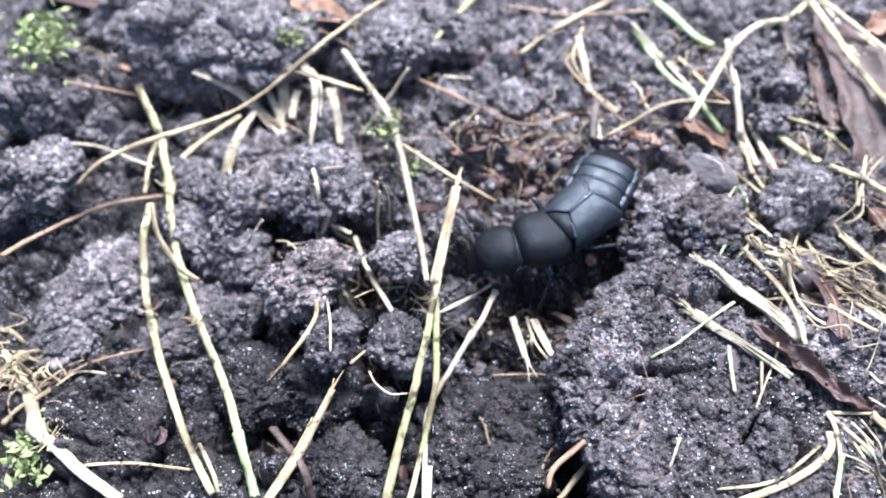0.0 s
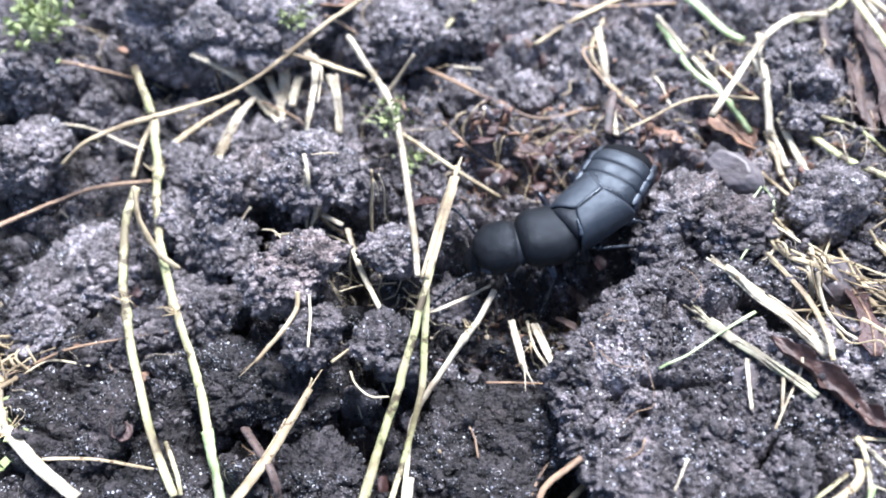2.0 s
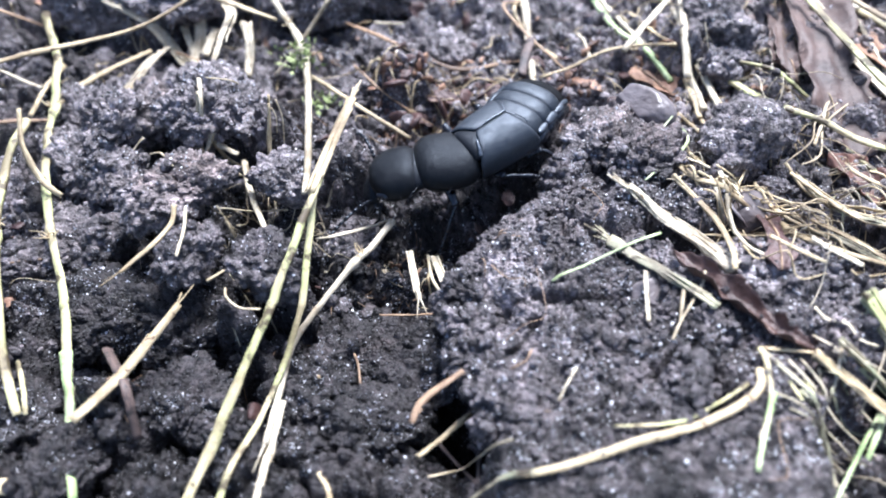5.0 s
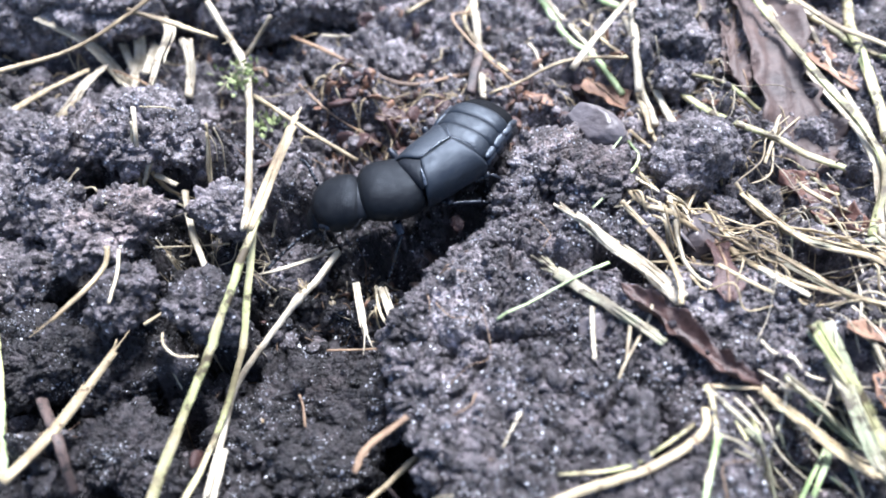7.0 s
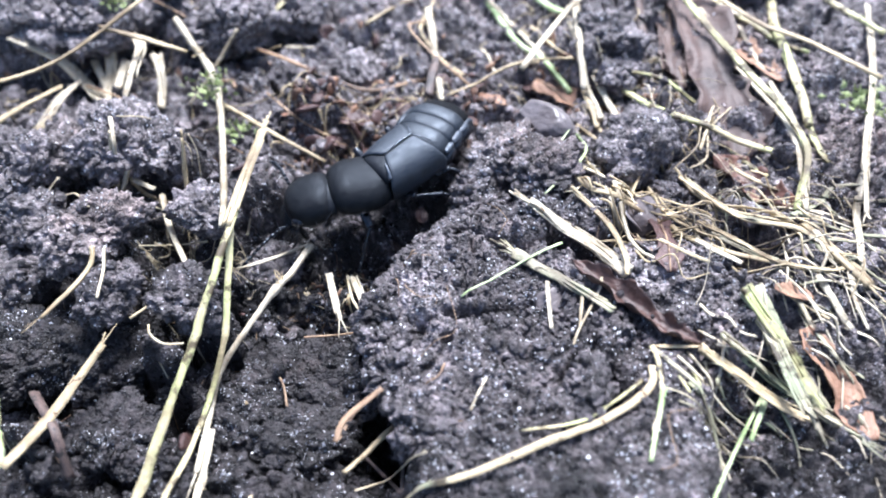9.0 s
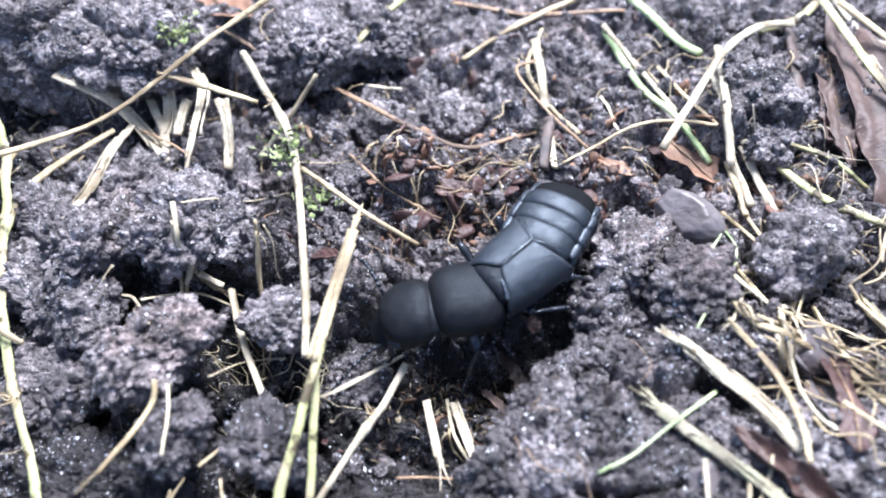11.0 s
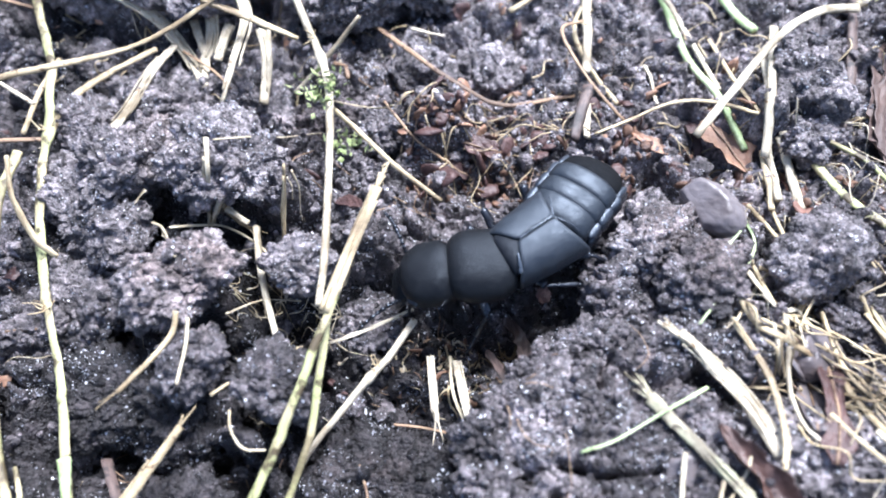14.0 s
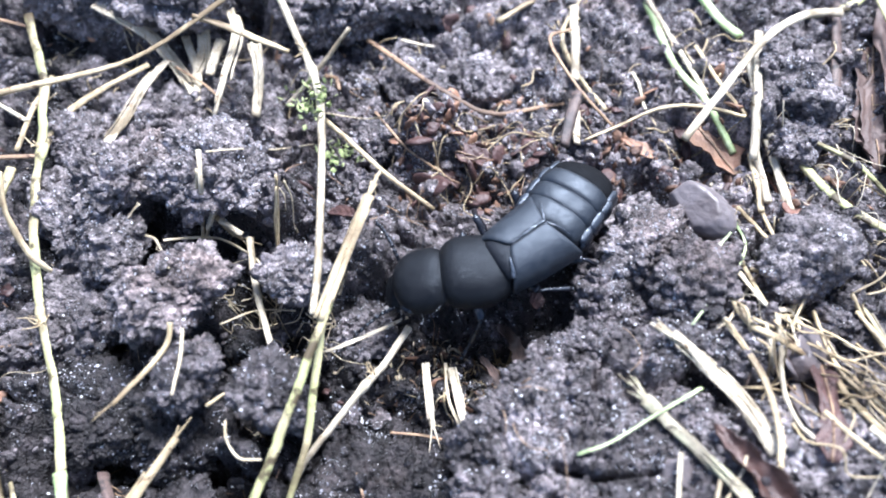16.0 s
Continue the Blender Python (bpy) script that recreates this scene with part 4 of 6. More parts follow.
def elytron(name, side, parent):
    """A short wing case: bowed over the back, square behind, its shoulder reaching forward beside the shield."""
    m = pose(7.75 * MM, 35.45 * MM, 1.22 * MM, 0, -1.0, 42)
    verts, faces, nu, nv = [], [], 26, 22
    for layer in (0, 1):
        for i in range(nu + 1):
            s = i / nu
            for j in range(nv + 1):
                q = j / nv
                a = q * 1.95
                half = 2.22 + 0.26 * s - 0.30 * (1 - s) ** 4
                y = half * abs(math.sin(a)) ** 0.9 + 0.012
                z = 1.86 * math.copysign(abs(math.cos(a)) ** 0.85, math.cos(a)) - 0.10 * (1 - s) ** 2
                fore, hind = -1.34 - 1.15 * min(1.0, q * 1.5) ** 0.7 + 0.5 * max(0.0, q - 0.62) ** 1.5, 1.28 + 1.1 * min(1.0, q * 1.3) ** 1.1 - 0.9 * max(0.0, q - 0.7) ** 1.4
                x = fore + s * (hind - fore)
                edge, seam = min(s, 1 - s) * nu, q * nv
                z -= 0.07 * max(0.0, 1 - edge / 1.6) ** 2 + 0.035 * max(0.0, 1 - seam / 1.2) + 0.13 * layer * math.cos(min(a, 1.5))
                y -= 0.12 * layer * math.sin(a)
                verts.append(m @ (Vector((x, side * y, z)) * MM))
    off = (nu + 1) * (nv + 1)
    for i in range(nu):
        for j in range(nv):
            k = i * (nv + 1) + j
            faces.append((k, k + 1, k + nv + 2, k + nv + 1))
            faces.append((off + k, off + k + nv + 1, off + k + nv + 2, off + k + 1))
    rim = [i * (nv + 1) for i in range(nu + 1)] + [nu * (nv + 1) + j for j in range(1, nv + 1)] + [i * (nv + 1) + nv for i in range(nu - 1, -1, -1)] + [j for j in range(nv - 1, 0, -1)]
    for a, b in zip(rim, rim[1:] + rim[:1]):
        faces.append((a, b, off + b, off + a))
    if side < 0:
        faces = [f[::-1] for f in faces]
    return mesh_object(name, verts, faces, CASE, parent)


ANTENNAE = []


def build_beetle():
    beetle = thing("rove_beetle", "matt black rove beetle bending its head down over cut straw", "beetle")
    plate("pronotum", (4.76, 33.52, 0.85), 11, -3, 0, (4.75, 4.85, 1.62), BLACK, beetle, fore=3.3, hind=2.5, narrow=(0.02, 0.06), arch=2.25, crown=3.2)
    plate("prosternum", (4.55, 33.45, 0.55), 10, 0, 0, (3.7, 3.5, 0.8), BLACK, beetle, under=2.0)
    plate("neck", (2.55, 32.95, 0.72), 8, -6, 0, (1.8, 3.7, 1.08), NECK, beetle, fore=2.4, hind=2.4, arch=2.1)
    plate("midbody", (7.4, 35.1, 0.75), 40, 0, 0, (4.2, 4.0, 1.5), BLACK, beetle, under=1.3)
    for side in (1, -1):
        elytron("wing_case", side, beetle)
    plate("scutellum", (6.62, 34.30, 1.98), 38, 3, 0, (2.1, 3.1, 0.78), NECK, beetle, fore=5.0, hind=1.35)
    u, v = math.cos(radians(42)), math.sin(radians(42))
    # thin raised lines added for the bright reflections on seam, rims and shield edge
    limb("seam", [(7.75 + u * x, 35.45 + v * x, z) for x, z in ((-1.32, 2.99), (-0.6, 3.07), (0.3, 3.12), (1.28, 3.11))], 0.15, (0.7, 1.0), GLINT, beetle, label="seam between the wing cases, coloured paler for its glint")
    for side in (1, -1):
        limb("hind_rim_glint", [(7.75 + u * x - v * side * y, 35.45 + v * x + u * side * y, z) for x, y, z in ((1.26, 0.06, 3.06), (1.50, 0.5, 3.02), (1.85, 1.0, 2.84), (2.1, 1.5, 2.52))], 0.11, (1.0, 0.6), GLINT, beetle)
    limb("collar_glint", [(7.10, 32.62, 2.25), (6.96, 33.12, 2.62), (6.80, 33.66, 2.82)], 0.24, (1.2, 0.5), GLINT, beetle)
    # abdomen: overlapping rings with hind rims, the last ones bent down out of the light, their shade in a blacker
    # colour
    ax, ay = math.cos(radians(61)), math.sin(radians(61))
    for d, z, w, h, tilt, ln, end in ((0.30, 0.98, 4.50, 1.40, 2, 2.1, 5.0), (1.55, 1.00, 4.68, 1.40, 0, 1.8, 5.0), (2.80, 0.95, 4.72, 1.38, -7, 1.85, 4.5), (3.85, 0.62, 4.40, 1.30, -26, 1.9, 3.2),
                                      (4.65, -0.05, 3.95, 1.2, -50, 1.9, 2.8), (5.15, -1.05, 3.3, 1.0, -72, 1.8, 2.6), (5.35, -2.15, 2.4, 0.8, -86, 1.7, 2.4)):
        plate("abdomen_ring", (9.05 + ax * d, 37.15 + ay * d, z), 61, tilt, 0, (ln, w, h), VELVET_SHADED if tilt < -20 else SHEEN, beetle, fore=4.0, hind=end, arch=2.25, crown=3.6, under=0.9, lip=0.10, rings=24)
    for side in (1, -1):
        for k, (d, z, tilt) in enumerate(((0.55, 1.22, 0), (1.80, 1.25, -2), (3.05, 1.14, -8), (4.15, 0.80, -22))):
            o = 2.30 + 0.10 * k - 0.05 * k * k
            plate("side_plate", (9.05 + ax * d - ay * side * o, 37.15 + ay * d + ax * side * o, z), 61, tilt, (-38 + (14, -6, 10, 0)[k]) * side, ((1.3, 1.5, 1.25, 1.4)[k], (0.55, 0.68, 0.60, 0.5)[k], 0.24), RIM, beetle, fore=2.2, hind=3.0, under=0.9, rings=16, sides=20)
            plate("side_skin", (9.05 + ax * d - ay * side * (o + 0.05), 37.15 + ay * d + ax * side * (o + 0.05), z - 0.62), 61, tilt, -70 * side, (1.5, 0.9, 0.35), LEG, beetle, under=0.8, rings=16, sides=20)
    head = new("head")
    head.parent = beetle
    head.matrix_basis = pose(2.3 * MM, 33.0 * MM, 0.9 * MM)
    onto = pose(0.28 * MM, 0.04 * MM, 0) @ head.matrix_basis.inverted()
    made = [plate("skull", (0.92, 32.76, 0.40), 7, 15, 0, (3.75, 4.35, 1.50), BLACK, head, fore=2.3, hind=3.0, narrow=(0.12, 0.03), arch=2.2, crown=2.9, under=0.8),
            plate("snout", (-0.75, 32.55, -0.75), 6, 52, 0, (1.6, 2.6, 0.7), BLACK, head, fore=3.0, hind=2.2, under=0.8)]
    for side, (bx, by) in ((1, (-0.55, 34.2)), (-1, (-0.25, 31.0))):
        made.append(plate("eye", (bx + 0.35, by + 0.1 * side, 0.25), 20 * side, 20, -60 * side, (0.95, 0.6, 0.28), LEG, head, label="small dull black eye"))
        made.append(limb("mandible", [(bx - 0.35, by - side * 0.6, -1.0), (bx - 0.95, by - side * 0.45, -1.9), (bx - 0.9, by - side * 1.2, -2.7)], 0.75, (1, 0.3), LEG, head, label="curved glossy black jaw"))
        made.append(limb("palp", [(bx - 0.1, by - side * 0.5, -1.3), (bx - 0.2, by - side * 0.1, -2.2), (bx - 0.6, by - side * 0.2, -2.9)], 0.24, (1, 0.7), LEG, head))
    for pts in ([(-0.55, 33.9, 0.0), (-1.1, 34.7, 0.8), (-1.9, 35.9, 0.9), (-2.7, 36.9, 0.3)], [(-0.7, 31.4, -0.6), (-1.7, 31.0, -0.9), (-2.9, 30.2, -1.5), (-4.1, 29.1, -2.1)]):
        ant = beaded("antenna", pts, 11, 0.30, LEG, head, "thin beaded black antenna")
        made.append(ant)
        ANTENNAE.append(ant)
    for ob in made:
        ob.matrix_parent_inverse = onto
    legs = [
        [(4.9, 32.0, -0.3), (5.3, 31.0, -0.9), (4.7, 30.2, -2.6), (4.1, 29.4, -4.0)],
        [(7.9, 33.6, -0.2), (8.7, 33.0, 0.0), (10.7, 33.6, -0.6), (12.0, 34.0, -1.2)],
        [(10.3, 35.4, -0.2), (11.3, 35.3, 0.3), (12.3, 35.3, -0.4), (13.1, 34.9, -1.0)],
        [(4.0, 35.2, -0.5), (3.6, 36.2, 0.6), (3.2, 37.4, -1.0), (3.0, 38.2, -2.4)],
        [(5.4, 36.2, -0.2), (4.3, 37.5, 0.8), (4.1, 38.9, -0.8), (3.9, 39.8, -2.6)],
        [(7.4, 38.2, -0.2), (6.7, 39.5, 0.9), (6.6, 40.6, -1.0), (6.9, 41.3, -2.8)],
    ]
    rng = np.random.default_rng(41)
    for pts in legs:
        leg = new("leg")
        leg.parent = beetle
        limb("femur", pts[:2], 0.72, (1, 0.75), LEG, leg)
        a, b = np.array(pts[1]), np.array(pts[2])
        limb("tibia", [tuple(a), tuple((a + b) / 2 + (0, 0, 0.08)), tuple(b)], 0.36, (0.75, 1.15), LEG, leg)
        for s in np.linspace(0.3, 1.0, 7):
            foot = a + (b - a) * s
            limb("spine", [tuple(foot), tuple(foot + (b - a) / np.linalg.norm(b - a) * 0.18 + rng.normal(0, 0.16, 3))], 0.06, (1, 0.3), LEG, leg)
        beaded("tarsus", [pts[2], tuple((np.array(pts[2]) + np.array(pts[3])) / 2), pts[3]], 5, 0.30, LEG, leg)
    for x, y, z in ((2.9, 31.2, 0.9), (3.7, 31.0, 0.9), (5.2, 31.3, 0.9), (1.6, 30.9, 0.5), (0.4, 30.8, 0.4), (3.2, 35.6, 0.9), (1.2, 34.8, 0.6), (12.3, 38.9, 0.9), (12.9, 40.2, 0.6)):
        off = rng.normal(0, 0.25, 2)
        limb("bristle", [(x, y, z), (x + off[0], y + off[1] + (-0.5 if y < 33.5 else 0.4), z + 0.1), (x + 2 * off[0], y + 1.6 * off[1] + (-0.9 if y < 33.5 else 0.8), z - 0.2)], 0.05, (1, 0.4), LEG, beetle)
    beetle.matrix_basis = pose(-0.32 * MM, -0.14 * MM, 0)
    return beetle, head


BEETLE, HEAD = build_beetle()



# ---- stone, moss and fine roots ----
pebble("stone", "angular wet grey-brown stone beside the beetle", STONE, (18.3, 39.4, 0.55), (2.7, 1.55, 1.35), 4, -35, 6, 24)
pebble("stone", "small wet grey stone under straw", STONE, (24.9, 31.0, -1.7), (2.0, 1.6, 1.4), 14, 50)
pebble("stone", "small purplish stone set in a soil slab", STONE, (17.0, 22.8, 0.1), (1.3, 1.0, 0.9), 24, 10)
moss("bright green moss at the foot of a pale grass stem", (-8.2, 46.0, 0.8), 0.8, 90, 1)
moss("small bright green moss patch on soil", (-6.4, 43.4, -1.0), 0.7, 40, 2, 0.5)
moss("leafy green moss tuft on the soil bank", (-40.0, 54.0, 5.0), 1.5, 190, 3, 3.0, 1.9)
moss("green moss patch at the near edge", (-33.5, 17.5, 0.0), 1.1, 110, 4, 0.6, 1.3)
moss("small green moss sprig on the soil bank", (-17.5, 55.5, 4.0), 0.8, 60, 5, 1.0)
hairs("root_hairs", "fine brown root hairs on moist soil", ROOT, 70, 0.09, 11, [(-2, 36, 40, 26), (-4, 24, 14, 9), (3, 44, 9, 5)], 6.0)
hairs("beetle_hollow_fibres", "fine brown fibres in the hollow under the beetle", ROOT, 40, 0.11, 12, [(3.0, 28.0, 4.5, 3.0)], 3.6)
hairs("pale_fibres", "fine pale straw fibres on soil", FIBRE, 80, 0.06, 13, [(-14, 30, 8, 6), (28, 36, 8, 9), (-24, 26, 12, 9)], 4.0)
hairs("straw_tangle", "tangle of thin dry yellow straw", STRAW, 46, 0.20, 14, [(25, 35, 5, 6), (31, 33, 5, 6), (23, 30, 3, 5)], 8.0, -50, 1.6, "straw", 0.16, 0.5)
hairs("bleached_tangle", "tangle of thin bleached straw strands", PALE, 44, 0.15, 24, [(26, 35, 6, 7), (32, 31, 5, 7), (27, 45, 6, 6)], 8.0, -60, 1.8, "straw", 0.12, 0.5)
hairs("matted_straw", "matted grey-green rotting straw on soil", MATTED, 34, 0.34, 15, [(31, 22, 4, 6), (35, 30, 4, 6), (28, 17, 6, 4)], 9.0, -52, 0.6, "straw", 0.08, 0.3)
hairs("pale_matted_straw", "matted strips of bleached rotting straw on soil", PALE, 40, 0.24, 25, [(32, 23, 4, 7), (36, 31, 4, 6), (29, 18, 6, 4)], 9.0, -55, 0.8, "straw", 0.08, 0.3)
hairs("chaff", "short broken bits of pale chaff on soil", PALE, 180, 0.20, 26, [(-20, 36, 16, 12), (-24, 50, 16, 7), (2, 52, 22, 6), (3.5, 29, 4, 2.2), (-10, 28, 10, 8), (24, 44, 9, 6)], 1.6, None, 0.3, "chaff", 0.1, 0.35)
hairs("far_litter_fibres", "thin dry straw fibres among leaf litter", STRAW, 115, 0.15, 27, [(-20, 52, 18, 7), (10, 52, 18, 6), (26, 48, 9, 8), (4, 45, 7, 3)], 6.0, None, 0.8, "straw", 0.25)
hairs("hollow_litter", "torn tan straw litter under the beetle's head", STRAW, 46, 0.16, 28, [(2.2, 28.6, 3.2, 2.0), (5.6, 29.6, 2.4, 1.6)], 2.6, -80, 0.8, "straw", 0.3, 0.5)
hairs("tuft_roots", "torn tan root tuft on soil", STRAW, 36, 0.22, 16, [(-37.0, 26.5, 2.5, 2.5), (-35, 24, 2, 2)], 5.0, 160, 1.6, "root")
hairs("clod_fibres", "fine pale fibres on a soil clod", FIBRE, 26, 0.10, 17, [(-11.0, 32.0, 3.0, 1.6), (-6.6, 30.0, 2.0, 1.5)], 4.0, 0, 2.2, "fibre")
build_crumbs("white_grit", "small bluish-white stones in dark soil", 70, 0.12, 0.5, 9, 2, CHALK, [(-34, 27, 2.5, 1.6, 3), (-27.5, 25.5, 1.2, 1.0, 1), (4.5, 48.5, 5, 3, 2), (-17.5, 25.5, 1.5, 1.2, 1), (-2.5, 24.0, 1.6, 1.4, 1), (18.3, 17.6, 0.8, 0.8, 1.5)])


# ---- straw, stems and roots (millimetres) ----
stem("dry_grass", "long half-green grass stem with brown knots lying over soil", OLIVE, 0.86, [(-32.2, 52.2, 1.4), (-29.5, 46.9, 0.6), (-28.4, 43.9, 0.3), (-27.4, 40.8, -0.0), (-26.6, 37.0, -0.2), (-25.0, 32.5, -0.5), (-23.1, 28.4, -0.8), (-20.9, 24.2, -1.3), (-19.7, 21.9, -1.3), (-18.1, 17.6, -1.8), (-16.8, 14.4, -2.1)], knots=(0.3, 0.62,), category="stem")
stem("dry_grass", "half-green grass stem stained brown, arching over soil", OLIVE, 0.71, [(-28.3, 38.5, 0.9), (-28.2, 35.2, 0.8), (-27.3, 31.0, 0.4), (-26.0, 27.0, 0.1), (-23.8, 22.0, -0.3), (-21.6, 17.8, -0.6), (-19.6, 14.7, -1.0)], knots=(0.45,), category="stem")
stem("straw", "dry straw blade bent beside a grass stem", STRAW, 0.59, [(-26.8, 36.6, 3.4), (-26.3, 34.4, 2.1), (-24.7, 32.3, 0.6), (-23.3, 31.5, -0.3)])
stem("straw", "brown dry stalk curving over soil", ROOT, 0.55, [(-39.7, 33.7, 1.1), (-37.8, 35.9, 0.4), (-35.4, 38.2, -0.3), (-32.6, 39.8, -0.5), (-28.6, 41.2, -1.5)])
stem("straw", "long pale dry stalk lying in an arc", STRAW, 0.59, [(-34.2, 39.9, 2.4), (-32.2, 41.1, 3.5), (-29.5, 42.5, 3.7), (-25.5, 44.3, 3.6), (-21.4, 46.3, 3.5), (-18.0, 48.7, 4.1), (-14.4, 51.5, 5.3), (-11.5, 53.6, 6.1), (-8.0, 55.6, 7.0)], taper=(1.0, 0.9))
stem("straw", "short brown dry stalk on dark soil", ROOT, 0.54, [(-37.7, 50.8, 3.5), (-35.2, 50.9, 2.6), (-32.6, 52.2, -0.1)])
stem("straw", "pale dry stalk on dark soil", PALE, 0.57, [(-39.9, 46.7, 0.1), (-35.0, 45.4, 0.8), (-31.1, 43.8, 0.6), (-29.1, 42.8, 0.5)])
stem("straw", "thin dry straw leaning on soil", STRAW, 0.46, [(-30.4, 48.7, -1.5), (-30.6, 45.0, -1.3), (-30.1, 41.2, -1.0)])
stem("straw", "dry yellow straw leaning on a soil heap", STRAW, 0.73, [(-23.0, 50.4, -1.4), (-25.8, 47.7, -1.4), (-27.5, 45.3, -1.3), (-28.0, 43.3, -0.9), (-28.3, 41.9, -1.3)])
stem("straw", "bleached flat straw blade in a fan", PALE, 1.21, [(-26.6, 52.9, 2.2), (-24.2, 52.3, 1.2), (-22.4, 51.9, -0.6), (-20.4, 50.2, -2.2), (-18.4, 47.6, -2.0)], flat=0.25, strands=5)
stem("straw", "bleached flat straw blade in a fan", PALE, 1.09, [(-21.6, 50.8, -1.3), (-22.6, 48.0, -1.3), (-23.1, 44.6, -1.2), (-21.1, 38.8, 2.9)], flat=0.25, strands=5)
stem("straw", "bleached flat straw blade in a fan", PALE, 1.27, [(-18.9, 53.5, -0.2), (-19.0, 51.9, -1.7), (-19.3, 50.0, -2.4)], flat=0.25, strands=5)
stem("straw", "thin brown straw across a soil heap", ROOT, 0.34, [(-20.9, 50.5, -1.7), (-17.9, 48.8, -1.6), (-16.2, 47.3, -1.7)])
stem("straw", "pale straw blade standing in soil", PALE, 1.09, [(-16.7, 54.6, 0.4), (-15.3, 51.6, 1.2), (-14.8, 47.4, 1.9), (-15.1, 44.0, 1.0)], flat=0.3, strands=5)
stem("straw", "pale straw blade standing in soil", PALE, 1.19, [(-13.9, 51.1, 0.7), (-13.3, 49.0, 0.1), (-12.8, 45.3, -0.5)], flat=0.3, strands=5)
stem("straw", "cut yellow straw lying across blades", STRAW, 0.74, [(-17.1, 49.9, 4.5), (-14.2, 49.8, 3.4), (-10.6, 49.4, 2.0)])
stem("dry_grass", "pale dry grass stem standing out of moss", PALE, 0.70, [(-12.9, 55.6, 1.2), (-10.6, 51.7, 0.9), (-8.3, 47.5, 0.9), (-6.8, 41.7, 0.9), (-5.5, 34.7, 1.4), (-4.6, 29.1, 2.3)], knots=(0.28,), category="stem")
stem("dry_grass", "olive grass stem with dark mould spots", OLIVE, 0.54, [(-4.0, 29.5, 2.4), (-3.95, 25.8, 1.2), (-4.1, 22.2, -0.4), (-4.8, 19.4, -1.8), (-5.4, 17.0, -2.3), (-6.2, 13.6, -2.4), (-6.8, 10.0, -2.0)], category="stem")
stem("dry_grass", "split half-green grass stem with a frayed tip", OLIVE, 0.71, [(-2.2, 36.2, 4.0), (-2.9, 33.4, 3.6), (-3.7, 29.1, 3.0), (-4.3, 26.0, 2.5), (-5.0, 23.3, 1.7), (-5.6, 21.0, 0.9), (-6.5, 18.2, 0.0), (-7.7, 13.5, -1.1), (-8.6, 10.0, -2.0)], taper=(0.55, 1.1), category="stem")
stem("straw", "pale straw crossing a grass stem", PALE, 0.71, [(-6.4, 51.5, 2.5), (-9.1, 49.7, -0.5), (-11.5, 48.2, -2.7)])
stem("straw", "thin brown hooked straw", ROOT, 0.34, [(-9.2, 51.5, -2.8), (-8.1, 51.0, -2.7), (-7.6, 49.7, -2.4)])
stem("straw", "pale straw with a ragged knot under the beetle", PALE, 0.60, [(0.6, 30.4, -1.9), (-0.4, 28.0, -1.5), (-1.3, 26.4, -1.2), (-2.7, 24.4, -1.6), (-4.1, 22.2, -2.2), (-4.9, 20.4, -2.6), (-5.0, 17.6, -2.6), (-5.0, 13.7, -1.9)], knots=(0.26,), frays=2)
stem("straw", "pale straw end beside the beetle head", PALE, 0.47, [(0.2, 31.6, -3.1), (-1.7, 30.1, -2.4), (-4.3, 28.0, -1.0)])
stem("straw", "short pale cut straw hanging over a soil hollow", PALE, 0.62, [(1.8, 28.5, -2.9), (2.3, 26.4, -2.8), (2.8, 24.5, -2.9)], flat=0.35, strands=3, frays=2)
stem("straw", "short pale cut straw hanging over a soil hollow", PALE, 0.75, [(3.5, 28.6, -3.6), (4.1, 26.6, -3.0), (4.7, 24.8, -2.5)], flat=0.35, strands=3)
stem("fibre", "thin pale fibre hanging over a soil hollow", FIBRE, 0.26, [(3.0, 29.0, -3.9), (3.5, 26.5, -3.4), (4.5, 24.6, -2.9), (5.2, 22.6, -2.6)], category="fibre")
stem("straw", "pale root end bent over soil", PALE, 0.52, [(-10.9, 35.4, -0.8), (-9.6, 32.0, -0.5), (-6.8, 26.6, 0.4)], frays=2)
stem("straw", "thin dry straw standing beside a soil lump", STRAW, 0.33, [(-8.4, 37.0, 3.3), (-8.8, 35.9, 0.8), (-9.0, 34.8, -1.5)])
stem("fibre", "thin curled pale fibre", FIBRE, 0.17, [(-8.4, 37.4, 2.6), (-8.2, 37.2, 1.8), (-8.4, 37.0, 0.6)], category="fibre")
stem("fibre", "pale withered blade on a soil heap", FIBRE, 0.34, [(-13.4, 37.3, 4.2), (-13.8, 36.5, 2.2), (-14.1, 35.6, 0.3)], category="fibre")
stem("straw", "short pale straw stub in a soil lump", PALE, 0.51, [(-12.6, 36.1, 1.7), (-13.4, 35.2, 0.3)])
stem("straw", "short pale straw stub in a soil lump", PALE, 0.51, [(-12.7, 35.9, 0.5), (-11.0, 35.1, 0.2)])
stem("fibre", "pale fibre curling over a soil lump", FIBRE, 0.25, [(-16.7, 33.8, 1.5), (-15.4, 33.0, 2.3), (-13.6, 30.8, 3.2)], category="fibre")
stem("straw", "small pale chaff on soil", PALE, 0.41, [(-18.5, 36.6, 0.6), (-19.3, 35.6, 0.1)], flat=0.3)
stem("straw", "frayed straw hanging from a soil lump", STRAW, 0.45, [(-12.7, 27.5, 2.9), (-12.7, 26.5, 2.4), (-13.4, 25.0, 2.2), (-14.9, 22.6, 2.2)], frays=3)
stem("fibre", "thin pale fibre hanging from a soil lump", FIBRE, 0.22, [(-11.8, 27.2, 3.0), (-11.5, 25.4, 2.8), (-11.3, 23.3, 2.9)], category="fibre")
